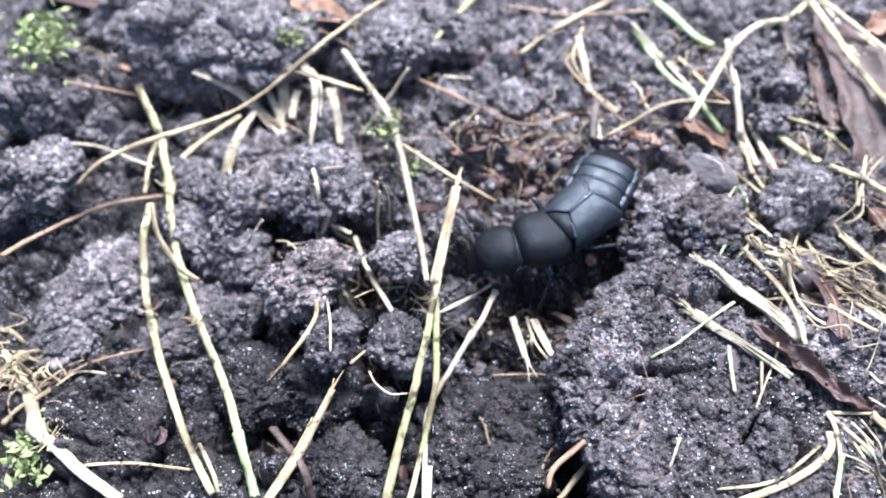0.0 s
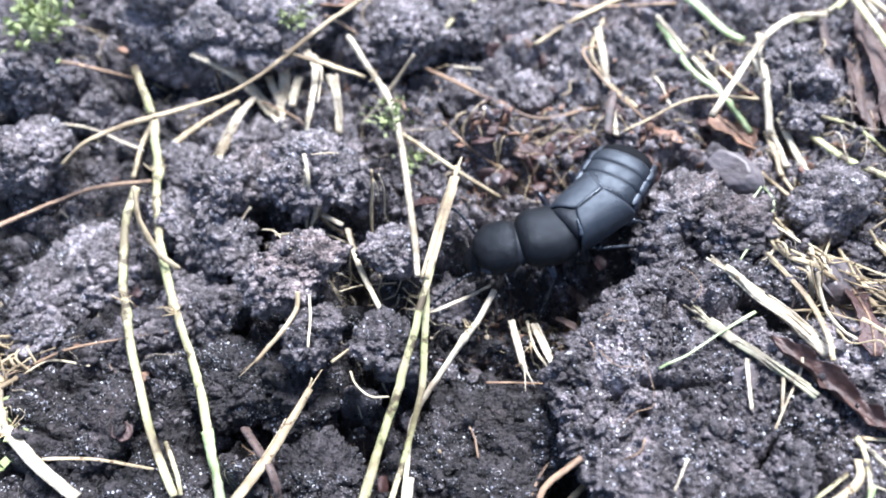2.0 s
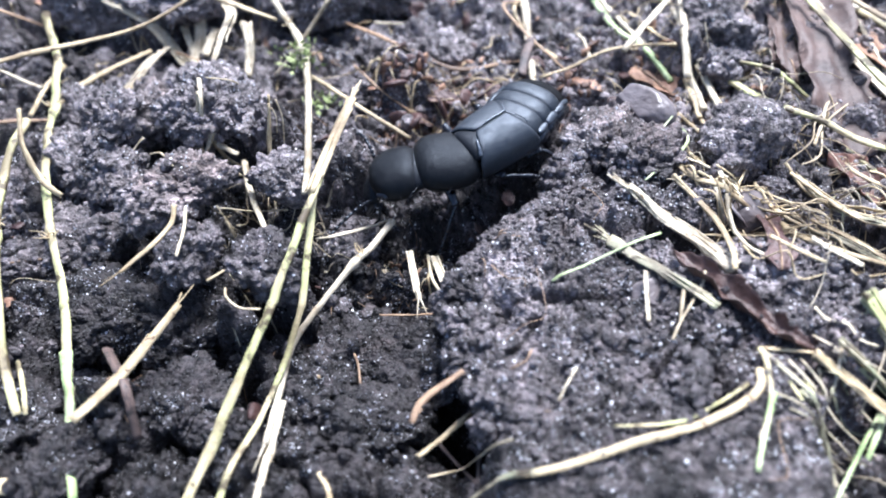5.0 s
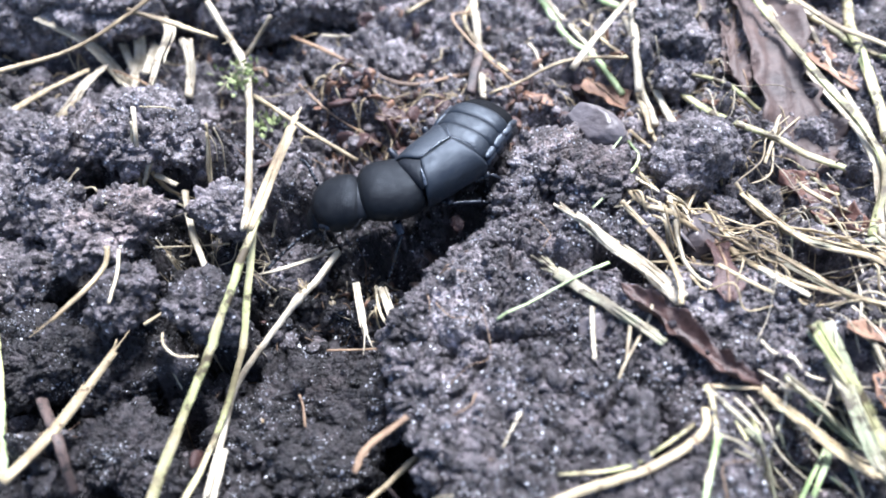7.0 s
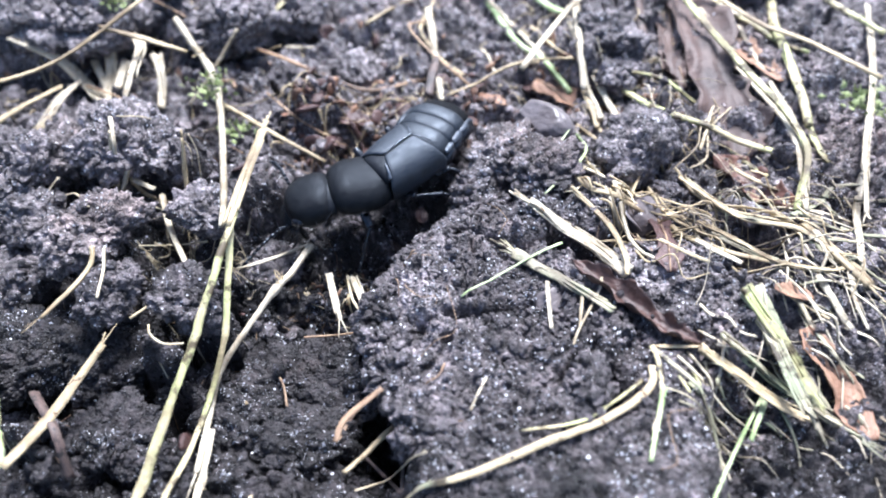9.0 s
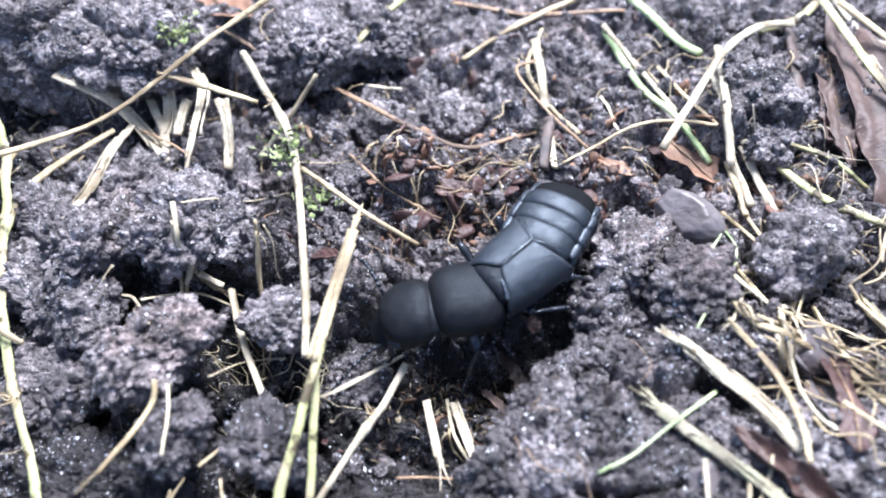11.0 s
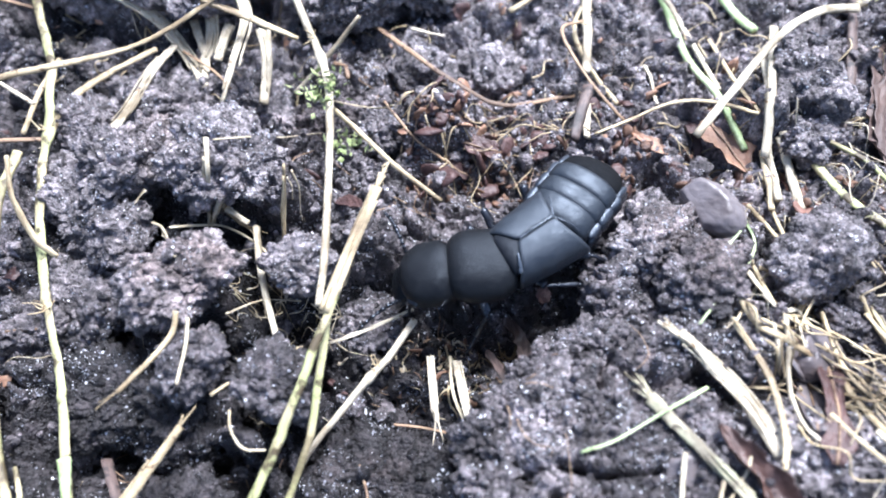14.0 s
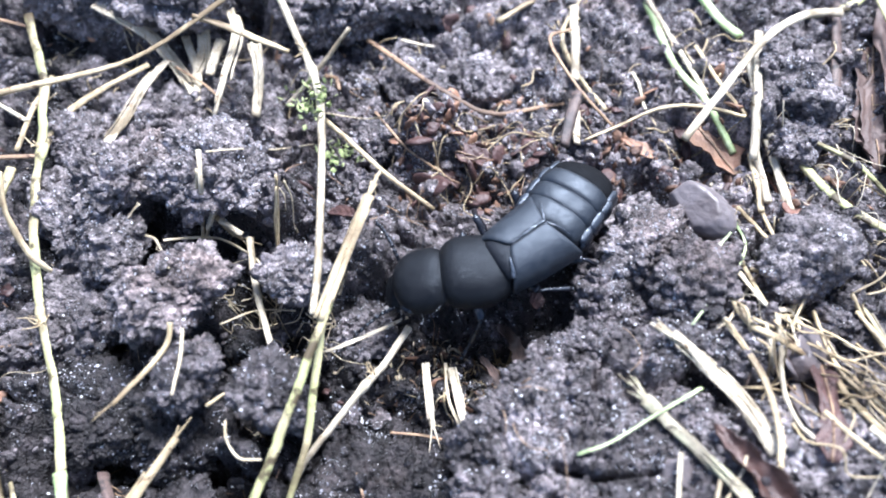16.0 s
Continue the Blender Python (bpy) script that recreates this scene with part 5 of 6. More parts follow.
stem("straw", "dry straw lying between soil lumps", STRAW, 0.36, [(-5.7, 27.3, -0.4), (-7.4, 26.5, -0.2), (-8.8, 25.2, -0.1), (-10.4, 23.6, 0.1)])
stem("straw", "thick stained cut straw lying on soil", STRAW, 0.80, [(-15.4, 13.8, 0.2), (-13.5, 17.3, 0.0), (-11.5, 21.5, 0.5)], taper=(1.1, 0.75), strands=3, frays=3)
stem("twig", "dull grey-brown twig half buried in soil", BARK, 0.74, [(-16.0, 19.4, -1.4), (-13.3, 16.1, -0.1), (-12.7, 14.0, -2.4)], category="twig")
stem("fibre", "white curled root fibre", FIBRE, 0.17, [(-8.9, 22.8, 0.4), (-8.3, 21.6, 1.1), (-7.2, 20.6, 1.5), (-6.0, 20.7, 1.2)], category="fibre")
stem("fibre", "thin straw fibre between soil lumps", FIBRE, 0.19, [(-10.0, 28.0, 2.1), (-9.0, 30.1, -0.5), (-6.6, 30.4, -0.7)], category="fibre")
stem("straw", "thin dry straw in a soil hollow", STRAW, 0.25, [(-3.8, 20.6, -3.8), (-2.9, 18.5, -2.9)])
stem("root", "thin brown root in a soil hollow", ROOT, 0.21, [(-1.5, 21.4, -3.5), (-0.7, 19.7, -3.1), (-0.4, 18.3, -3.3)], category="root")
stem("root", "broken brown root in a dark hollow", ROOT, 0.53, [(6.1, 17.3, 0.2), (3.9, 15.7, -0.2), (3.3, 14.4, -0.4)], category="root")
stem("root", "broken tan root end in a dark hollow", STRAW, 0.67, [(6.7, 17.0, -3.7), (5.1, 15.3, -3.3), (3.5, 13.5, -2.8)], category="root")
stem("straw", "broad pale straw blade on a soil slab", PALE, 1.25, [(21.8, 24.1, 1.1), (20.5, 26.8, 0.3), (18.4, 29.1, 0.1), (16.3, 30.0, 1.7)], flat=0.35, taper=(1.25, 0.75), strands=3, frays=5)
stem("straw", "yellow straw blade on a soil slab", STRAW, 0.53, [(19.3, 31.5, 1.4), (20.6, 29.9, 0.9), (21.5, 28.0, 1.0), (21.8, 24.9, 1.7), (21.4, 22.9, 2.4)], flat=0.4, strands=3)
stem("straw", "frayed flat straw blade on a soil slab", MATTED, 0.9, [(20.3, 21.0, 1.4), (18.5, 22.8, 1.3), (16.8, 24.5, 1.0), (14.8, 26.4, 0.8)], flat=0.25, taper=(0.8, 1.15), strands=5, frays=8)
stem("grass", "thin grey-green grass blade on a soil slab", GREEN, 0.27, [(18.2, 27.6, -0.0), (15.5, 25.5, 1.1), (12.7, 23.4, 1.7), (11.1, 22.7, 0.7)], category="grass blade")
stem("straw", "short pale straw lying on a soil slab", PALE, 0.33, [(16.6, 23.4, 1.5), (16.4, 20.2, 1.0)], flat=0.4)
stem("fibre", "thin pale fibre on a soil slab", FIBRE, 0.20, [(20.1, 23.7, 1.2), (19.7, 22.6, 1.1), (18.1, 20.0, 1.3), (17.6, 19.0, 1.0)], category="fibre")
stem("fibre", "pale straw splinter on a soil slab", FIBRE, 0.26, [(18.7, 22.5, 1.3), (18.1, 20.0, 1.3)], category="fibre")
stem("straw", "bent yellow straw on the near edge of a slab", STRAW, 0.55, [(21.9, 17.2, 1.0), (21.4, 15.8, 0.9), (18.8, 14.1, 1.0), (14.9, 12.8, 0.8), (11.3, 11.4, 1.0), (8.3, 10.9, 0.3)], flat=0.5)
stem("straw", "thin olive straw on the near edge of a slab", OLIVE, 0.30, [(21.2, 16.5, 0.8), (19.1, 15.0, 1.0), (17.0, 14.0, 1.0), (13.9, 13.7, 1.1)])
stem("straw", "yellow straw bent at a corner on soil", STRAW, 0.33, [(22.2, 18.6, 0.9), (23.7, 18.6, 0.8), (25.3, 18.6, 0.5)])
stem("straw", "short olive straw bent at a corner", OLIVE, 0.35, [(22.2, 18.6, 0.9), (22.2, 17.4, 1.2), (22.2, 16.1, 1.1)])
stem("straw", "broad matted straw blade on soil", STRAW, 0.93, [(25.1, 18.4, 0.9), (27.1, 16.9, -0.1), (29.3, 15.3, -1.0), (31.1, 14.3, -1.4)], flat=0.3, strands=5)
stem("straw", "broad grey-green matted blade on soil", OLIVE, 1.12, [(28.4, 21.8, 1.9), (29.3, 19.9, 1.1), (30.5, 17.7, 0.1), (31.2, 15.5, -0.7)], flat=0.2, strands=5, frays=3)
stem("grass", "short green grass blade on soil", GREEN, 0.45, [(29.3, 16.7, -2.3), (27.2, 13.4, -1.6)], category="grass blade")
stem("straw", "yellow straw in a tangle on soil", STRAW, 0.49, [(20.1, 33.6, 0.5), (20.8, 31.5, 1.1), (22.4, 30.6, 1.0), (25.5, 30.3, -1.5), (26.5, 28.1, -0.6), (28.3, 25.2, 1.1), (33.8, 24.1, 0.1)])
stem("straw", "thin yellow straw in a tangle", STRAW, 0.41, [(28.4, 35.1, -1.4), (29.5, 32.6, -1.8), (30.5, 30.6, -0.9), (33.3, 29.2, -0.3), (34.7, 27.1, -0.2)])
stem("grass", "yellow-green grass blade over leaf litter", OLIVE, 0.77, [(26.2, 44.8, -1.9), (28.5, 41.0, -1.3), (32.0, 38.7, -1.2), (35.0, 36.8, -1.2), (37.7, 35.7, -1.7)], category="grass blade")
stem("straw", "long pale grass blade over dead leaves", PALE, 1.02, [(34.7, 54.8, -0.8), (35.6, 50.9, -1.2), (36.4, 45.9, -1.2), (37.5, 40.4, -0.9), (37.6, 36.2, -0.7), (35.9, 29.9, -0.9)], flat=0.4, strands=5)
stem("grass", "yellow-green grass blade over dead leaves", OLIVE, 0.81, [(36.7, 56.5, -1.2), (38.8, 52.7, -1.0), (40.6, 49.7, -1.1), (42.1, 47.3, -0.7)], category="grass blade")
stem("grass", "olive grass blade over dead leaves", OLIVE, 0.94, [(41.7, 56.0, -1.2), (40.4, 50.2, -1.5), (39.9, 43.4, -1.5), (39.3, 38.8, -1.2)], category="grass blade")
stem("grass", "pale green grass blade leaning on straw", GREEN, 0.76, [(15.9, 60.8, -3.1), (17.6, 55.4, -3.1), (19.4, 51.8, -2.5), (21.0, 48.0, -2.2), (21.9, 46.2, -2.5)], category="grass blade")
stem("straw", "bleached straw crossing upright stalks", PALE, 0.74, [(30.3, 59.1, -1.0), (26.4, 56.4, 1.1), (22.6, 52.0, 2.5), (19.7, 47.2, 2.9), (17.2, 43.3, 2.6)])
stem("straw", "upright bleached straw behind the stone", PALE, 0.87, [(23.5, 55.3, 0.2), (22.8, 48.8, 0.4), (22.6, 44.7, -1.0)])
stem("straw", "arched yellow straw behind the beetle", STRAW, 0.52, [(21.9, 47.3, 0.3), (19.4, 48.9, -0.9), (16.6, 49.2, -1.6), (13.8, 47.8, -2.1), (11.2, 45.8, -1.6)])
stem("straw", "pale crumpled straw behind the stone", PALE, 0.74, [(23.8, 46.6, -1.2), (24.6, 44.0, -1.9), (25.3, 41.0, -2.7)])
stem("straw", "pale crumpled straw behind the stone", STRAW, 0.64, [(22.9, 45.9, -2.0), (23.2, 43.1, -2.1), (23.3, 41.2, -2.1)])
stem("straw", "white straw standing behind the beetle", PALE, 0.88, [(10.0, 59.0, -1.7), (10.3, 54.6, -2.2), (10.4, 52.1, -2.4)])
stem("straw", "white straw end behind the beetle tail", PALE, 0.76, [(10.5, 49.6, -2.8), (10.8, 45.9, -2.0)])
stem("twig", "dark flat twig across a white straw", BARK, 0.91, [(10.4, 48.9, 0.0), (9.7, 44.2, -0.0)], category="twig")
stem("root", "thin brown root looping over soil", ROOT, 0.39, [(9.8, 55.8, -0.9), (8.2, 53.8, 0.1), (9.8, 50.7, -0.3), (11.6, 48.7, -1.0), (13.4, 47.7, -2.3)], category="root")
stem("root", "long thin tan root on soil", ROOT, 0.50, [(-6.0, 54.3, -1.6), (-2.1, 51.1, -1.1), (1.3, 49.2, -1.6), (4.5, 48.6, -2.7), (9.7, 50.5, -3.6)], category="root")
stem("straw", "thin tan straw pointing at the beetle", STRAW, 0.41, [(-7.6, 45.6, -0.8), (-4.8, 43.4, -1.0), (-2.0, 41.3, -1.5), (1.0, 39.8, -2.6)])
stem("fibre", "thin pale root fibre", FIBRE, 0.19, [(-8.9, 48.1, -3.2), (-4.9, 46.4, -1.4), (-3.2, 45.9, -0.2)], category="fibre")
stem("root", "thin brown root on soil", ROOT, 0.23, [(-4.0, 46.3, -0.4), (-1.4, 44.0, -1.4), (1.1, 43.3, -3.2)], category="root")
stem("straw", "pale green straw lying on far soil", OLIVE, 0.89, [(-0.1, 64.7, -0.5), (-2.9, 59.6, 0.4), (-5.3, 56.2, -0.1)])
stem("straw", "yellow straw lying on far soil", STRAW, 0.79, [(14.6, 65.2, -2.3), (8.9, 61.2, -1.7), (4.1, 56.7, -1.4)])
stem("root", "brown root lying on far soil", ROOT, 0.63, [(3.3, 64.8, -2.2), (9.1, 62.9, -2.0), (17.6, 62.2, -2.1)], category="root")
stem("grass", "bright green grass blade on far soil", GREEN, 1.00, [(17.0, 65.7, -2.3), (20.3, 60.4, -2.2), (22.8, 56.5, -1.5)], category="grass blade")
stem("straw", "thick pale root stock running over soil", PALE, 1.03, [(-35.5, 22.7, -1.9), (-32.3, 18.8, -0.1), (-31.0, 18.0, -0.1), (-28.3, 15.9, 0.0), (-25.9, 14.4, -0.8)], knots=(0.35,))
stem("root", "pale root of a torn grass tuft", PALE, 0.41, [(-38.4, 25.0, -1.6), (-36.7, 23.3, -2.2), (-35.0, 22.6, -1.8)], category="root")
stem("root", "tan root of a torn grass tuft", STRAW, 0.70, [(-36.9, 20.4, -1.8), (-35.5, 21.6, -1.6), (-33.7, 23.0, -1.6)], category="root")
stem("root", "tan root of a torn grass tuft", STRAW, 0.52, [(-38.7, 26.5, -1.8), (-37.0, 24.6, -1.9), (-34.8, 22.6, -1.8)], category="root")
stem("root", "long thin brown root on soil", ROOT, 0.30, [(-35.1, 23.1, -1.8), (-32.8, 24.8, -2.5), (-28.7, 25.8, -1.7), (-23.2, 27.1, -2.0)], category="root")
stem("root", "thin pale root on soil", FIBRE, 0.25, [(-33.6, 23.3, -1.7), (-32.4, 24.8, -2.5), (-28.4, 23.8, -1.3)], category="root")
stem("straw", "thin dry straw lying on near soil", STRAW, 0.31, [(-28.7, 16.6, -0.4), (-25.5, 16.9, -0.9), (-21.5, 16.4, -1.1)])
stem("straw", "olive straw sheath beside a grass stem", OLIVE, 0.44, [(-21.2, 18.3, -1.1), (-19.6, 15.8, -0.9), (-19.3, 14.8, -1.3)])
stem("grass", "thin olive grass blade hanging over a soil bank", OLIVE, 0.56, [(-22.4, 67.7, -1.3), (-21.6, 65.4, -1.8), (-18.8, 56.2, 2.2), (-19.6, 53.6, 0.4)], category="grass blade")
stem("grass", "thin olive grass blade on a soil bank", OLIVE, 0.50, [(-21.5, 65.9, -1.9), (-19.6, 54.4, 1.9)], category="grass blade")
stem("grass", "thin grey-green fibre beside the stone", GREEN, 0.24, [(20.1, 37.4, 1.3), (17.9, 34.4, 0.9)], category="grass blade")
stem("grass", "thin grey-green fibre on the slab", GREEN, 0.24, [(21.3, 39.8, -1.4), (21.5, 37.1, -0.9), (17.4, 30.8, 1.6)], category="grass blade")
stem("straw", "thin yellow straw in a tangle", STRAW, 0.38, [(23.1, 42.3, -2.6), (24.4, 37.9, -1.9), (25.1, 35.9, -1.0), (24.4, 33.6, -1.8)])
stem("straw", "pale straw in a tangle on the slab", PALE, 0.35, [(22.5, 32.2, 0.6), (22.7, 28.9, -0.1), (23.0, 26.1, 0.8), (23.8, 25.0, 1.1)])
stem("straw", "yellow straw in a tangle", STRAW, 0.46, [(25.9, 34.0, -2.0), (26.1, 31.2, -1.3), (26.7, 28.8, -0.4), (28.8, 27.3, 0.1)])
stem("straw", "olive straw in a tangle", OLIVE, 0.44, [(28.5, 34.9, -1.6), (30.0, 30.8, -1.1)])
stem("straw", "bent yellow straw in a tangle", STRAW, 0.35, [(22.2, 36.7, -2.0), (25.1, 35.8, -1.2), (25.4, 35.2, -1.4), (24.1, 32.3, -1.0), (24.7, 31.3, -1.2)])
stem("fibre", "pale fibre looping over the stone side", FIBRE, 0.18, [(28.8, 35.1, -1.4), (30.6, 36.1, -1.3), (31.8, 39.3, -1.2), (35.3, 43.0, -1.7)], category="fibre")
stem("straw", "yellow straw in a tangle over leaf litter", STRAW, 0.58, [(34.8, 28.1, -0.1), (35.9, 25.5, 0.1), (37.3, 22.7, -0.5)])
stem("straw", "yellow straw in a tangle over leaf litter", STRAW, 0.52, [(27.7, 28.7, 0.2), (29.6, 26.1, 0.9), (31.5, 24.4, 0.8), (34.2, 23.6, 0.7), (35.7, 23.7, 0.5)], flat=0.4, strands=3)
stem("straw", "ragged pale straw in a tangle", PALE, 0.49, [(26.4, 25.7, 1.9), (27.9, 24.6, 1.6), (29.0, 23.9, 1.5)], flat=0.4, strands=3)
stem("straw", "thin brown straw across a dead leaf", STRAW, 0.34, [(24.5, 26.6, 1.0), (25.7, 25.3, 1.3), (27.0, 24.1, 1.5)])
stem("straw", "pale crumpled blade over leaf litter", PALE, 0.69, [(37.8, 52.4, -1.4), (38.0, 44.7, -1.2), (38.7, 41.1, -1.6), (38.3, 36.6, -1.5), (37.5, 33.2, -2.1), (35.5, 30.4, -1.2)], flat=0.4, strands=3)
stem("straw", "pale olive blade over leaf litter", OLIVE, 0.76, [(40.9, 51.3, -1.2), (39.9, 45.4, -0.6), (39.7, 41.4, -1.4), (39.3, 36.3, -1.4), (39.6, 35.0, -1.9)], flat=0.4, strands=3)
stem("straw", "bleached stalk behind the stone", PALE, 0.78, [(22.9, 53.9, -1.2), (22.7, 47.4, -1.2), (23.5, 44.0, -1.9), (23.7, 41.8, -1.8)])
stem("straw", "bleached stalk behind the stone", PALE, 0.68, [(23.9, 46.8, -0.7), (24.9, 45.5, -2.8), (25.2, 41.4, -2.9)])
stem("straw", "thin yellow straw in a tangle", STRAW, 0.34, [(21.5, 36.5, -1.2), (22.5, 32.8, 0.2), (24.7, 33.4, -1.9), (25.6, 31.1, -1.2)])
stem("straw", "bent yellow straw in a tangle", STRAW, 0.40, [(21.5, 41.1, -1.5), (23.2, 39.9, -2.4), (24.6, 36.9, -1.4), (25.1, 35.6, -1.3), (24.3, 33.8, -1.7)])
stem("straw", "thin pale straw in a tangle", PALE, 0.32, [(21.7, 31.5, 1.1), (22.1, 29.5, 0.4), (22.6, 29.2, -0.9)])
stem("straw", "thin pale straw in a tangle", PALE, 0.32, [(22.6, 32.0, 0.5), (22.8, 29.8, 0.0), (23.5, 29.1, -1.7)])
stem("straw", "yellow straw in a tangle", STRAW, 0.40, [(20.9, 31.5, 1.2), (23.9, 31.4, -0.8), (26.3, 29.8, -1.0), (27.3, 28.5, -0.1)])
stem("straw", "yellow straw arching over leaf litter", STRAW, 0.51, [(27.8, 34.9, -0.9), (29.1, 32.9, -1.8), (30.3, 30.1, -0.6), (33.6, 28.7, -0.4), (35.2, 26.5, 0.1)])
stem("straw", "thin olive straw over leaf litter", OLIVE, 0.44, [(26.5, 46.6, -0.9), (29.3, 44.0, -0.8), (32.0, 42.7, -1.7)])
stem("straw", "pale olive straw over a dead leaf", OLIVE, 0.56, [(32.9, 38.0, -2.3), (34.0, 36.0, -2.2), (35.0, 34.5, -2.0)])
stem("straw", "thin straw over a dead leaf", STRAW, 0.41, [(32.0, 36.7, -2.0), (34.0, 34.6, -2.5), (36.4, 32.3, -2.3), (37.3, 31.6, -2.2)])
stem("straw", "matted pale straw at the litter edge", PALE, 0.72, [(42.6, 35.4, -2.1), (40.7, 31.5, -2.5), (38.1, 26.5, -0.2), (37.1, 23.7, 0.0)], flat=0.3, strands=3)
stem("straw", "matted pale straw at the litter edge", PALE, 0.54, [(36.1, 30.4, -1.3), (38.7, 30.0, -2.3), (41.0, 29.4, -2.6)], flat=0.3, strands=3)
stem("straw", "matted olive straw at the litter edge", MATTED, 0.44, [(35.0, 28.1, -0.1), (37.1, 27.7, -0.5), (40.5, 28.1, -2.7)], flat=0.3)
stem("straw", "matted straw at the litter edge", MATTED, 0.59, [(34.4, 29.0, -0.2), (37.6, 31.4, -2.0), (39.3, 32.7, -1.9), (42.0, 33.1, -2.0)], flat=0.3, strands=3)
stem("straw", "broad frayed matted blade on soil", MATTED, 0.89, [(26.2, 18.7, 0.5), (29.1, 17.4, -1.5), (31.3, 15.2, -1.6), (33.4, 13.0, -1.5)], flat=0.25, strands=5, frays=3)
stem("straw", "broad frayed grey-green blade on soil", MATTED, 1.28, [(29.1, 22.1, 1.1), (30.0, 19.4, 0.2), (31.0, 17.0, -0.8), (32.2, 14.9, -2.0)], flat=0.2, strands=5, frays=4)
stem("straw", "frayed grey-green blade on soil", MATTED, 0.59, [(28.6, 21.9, 1.2), (29.2, 19.9, 0.8), (29.6, 18.3, -0.7)], flat=0.3, strands=3)
stem("straw", "pale blade over soil crumbs", PALE, 0.56, [(33.9, 23.4, 0.2), (34.5, 21.1, -0.2), (35.1, 19.8, -0.5)], flat=0.3, strands=3)
stem("straw", "pale blade at the litter edge", PALE, 0.49, [(36.2, 23.7, 0.1), (35.9, 21.5, -0.2), (36.2, 19.8, -0.8)], flat=0.4, strands=3)
stem("straw", "thin straw on soil crumbs", STRAW, 0.31, [(30.6, 22.2, 1.3), (32.3, 21.3, 0.2), (33.7, 20.3, 0.0)])
stem("straw", "pale dry blade tip on soil", FIBRE, 0.30, [(22.3, 18.6, 0.9), (22.2, 16.5, 1.2), (21.8, 14.6, 1.1), (21.1, 13.2, 0.9)], flat=0.3)
stem("straw", "thin olive blade on soil", OLIVE, 0.27, [(23.4, 16.7, 0.7), (23.7, 15.5, 0.8)])
stem("straw", "thin olive blade on soil", OLIVE, 0.28, [(24.5, 17.2, 0.0), (24.5, 15.9, 0.6)])
stem("fibre", "fine pale fibre in a tangle", FIBRE, 0.18, [(27.8, 34.9, -0.9), (29.6, 36.1, -0.0), (31.1, 39.4, -1.0), (34.0, 42.6, -1.8)], category="fibre")
stem("straw", "short yellow straw on far soil", STRAW, 0.52, [(10.6, 60.7, -2.1), (9.2, 55.5, -1.9), (11.3, 51.8, -3.0), (12.8, 49.3, -2.4)])
stem("straw", "pale straw on far soil", PALE, 0.65, [(34.7, 64.0, -2.2), (35.9, 58.6, -2.1), (38.0, 53.2, -1.4)])
stem("straw", "olive straw on far soil", OLIVE, 0.85, [(28.1, 59.9, -2.6), (31.5, 60.6, -2.0), (34.7, 64.0, -2.2)])
stem("straw", "pale straw behind upright stalks", PALE, 0.60, [(15.8, 61.1, -2.8), (18.5, 55.8, -2.8), (20.2, 51.2, -2.2)])
stem("straw", "thin straw on the far bank", STRAW, 0.46, [(19.7, 56.5, -2.7), (21.4, 50.2, -1.2), (22.3, 48.0, -0.6)])
stem("straw", "short bleached blade in a fan", PALE, 0.86, [(-20.4, 52.9, -0.7), (-19.3, 50.5, -2.2), (-18.6, 48.3, -1.9)], flat=0.3, strands=3)
stem("straw", "short bleached blade in a fan", PALE, 0.97, [(-17.7, 53.2, -1.2), (-18.0, 50.0, -1.7)], flat=0.3, strands=3)
stem("straw", "tan stalk on the far bank", ROOT, 0.47, [(-11.6, 56.3, 0.3), (-14.2, 57.7, 1.4), (-15.4, 58.5, 1.5)])
stem("straw", "short pale straw on far soil", PALE, 0.41, [(-3.4, 54.9, -2.0), (-0.7, 53.9, -1.6)])
stem("straw", "short white straw on far soil", PALE, 0.40, [(14.8, 53.4, -2.6), (15.8, 49.9, -2.8)])
stem("straw", "hollow cut straw tube lying on near soil", STRAW, 1.17, [(-21.5, 10.8, -1.5), (-18.7, 10.7, -1.5), (-15.8, 10.9, -1.9)])
stem("grass", "short green stub in near soil", GREEN, 0.57, [(-16.1, 12.5, -2.1), (-14.4, 9.9, -1.1)], category="grass blade")
stem("straw", "pale straw joint pushed into soil", PALE, 0.57, [(-4.8, 16.7, -2.5), (-4.9, 13.2, -2.4), (-4.7, 10.2, -1.9)], knots=(0.5,))
stem("straw", "dark root hanging in a hollow", BARK, 0.32, [(4.3, 15.5, -5.0), (5.6, 14.2, -5.2), (6.8, 12.1, -2.9)])
stem("root", "dark root hanging in a hollow", BARK, 0.35, [(6.7, 17.0, -3.8), (6.9, 14.1, -3.5), (6.9, 12.1, -2.9)], category="root")
stem("straw", "tan straw splinter on near soil", STRAW, 0.41, [(-1.8, 12.2, -2.2), (-1.1, 11.2, -2.4), (-0.8, 10.4, -2.2)])
stem("fibre", "thin curved fibre in a hollow", FIBRE, 0.17, [(4.1, 12.6, -3.3), (6.5, 13.6, -4.2), (8.7, 12.0, 0.8)], category="fibre")
stem("straw", "short pale splinter on a clod", PALE, 0.23, [(12.2, 17.1, 0.9), (11.2, 15.1, 0.8)])
stem("grass", "grey-green blade tip on near soil", GREEN, 0.37, [(22.2, 15.7, 1.2), (21.4, 13.8, 0.9), (20.5, 11.4, 1.2)], category="grass blade")
stem("twig", "dark purplish twig leaning on a soil clod", BARK, 1.15, [(30.7, 61.0, -2.5), (29.4, 53.3, -1.6), (28.1, 47.0, -2.0)], category="twig")
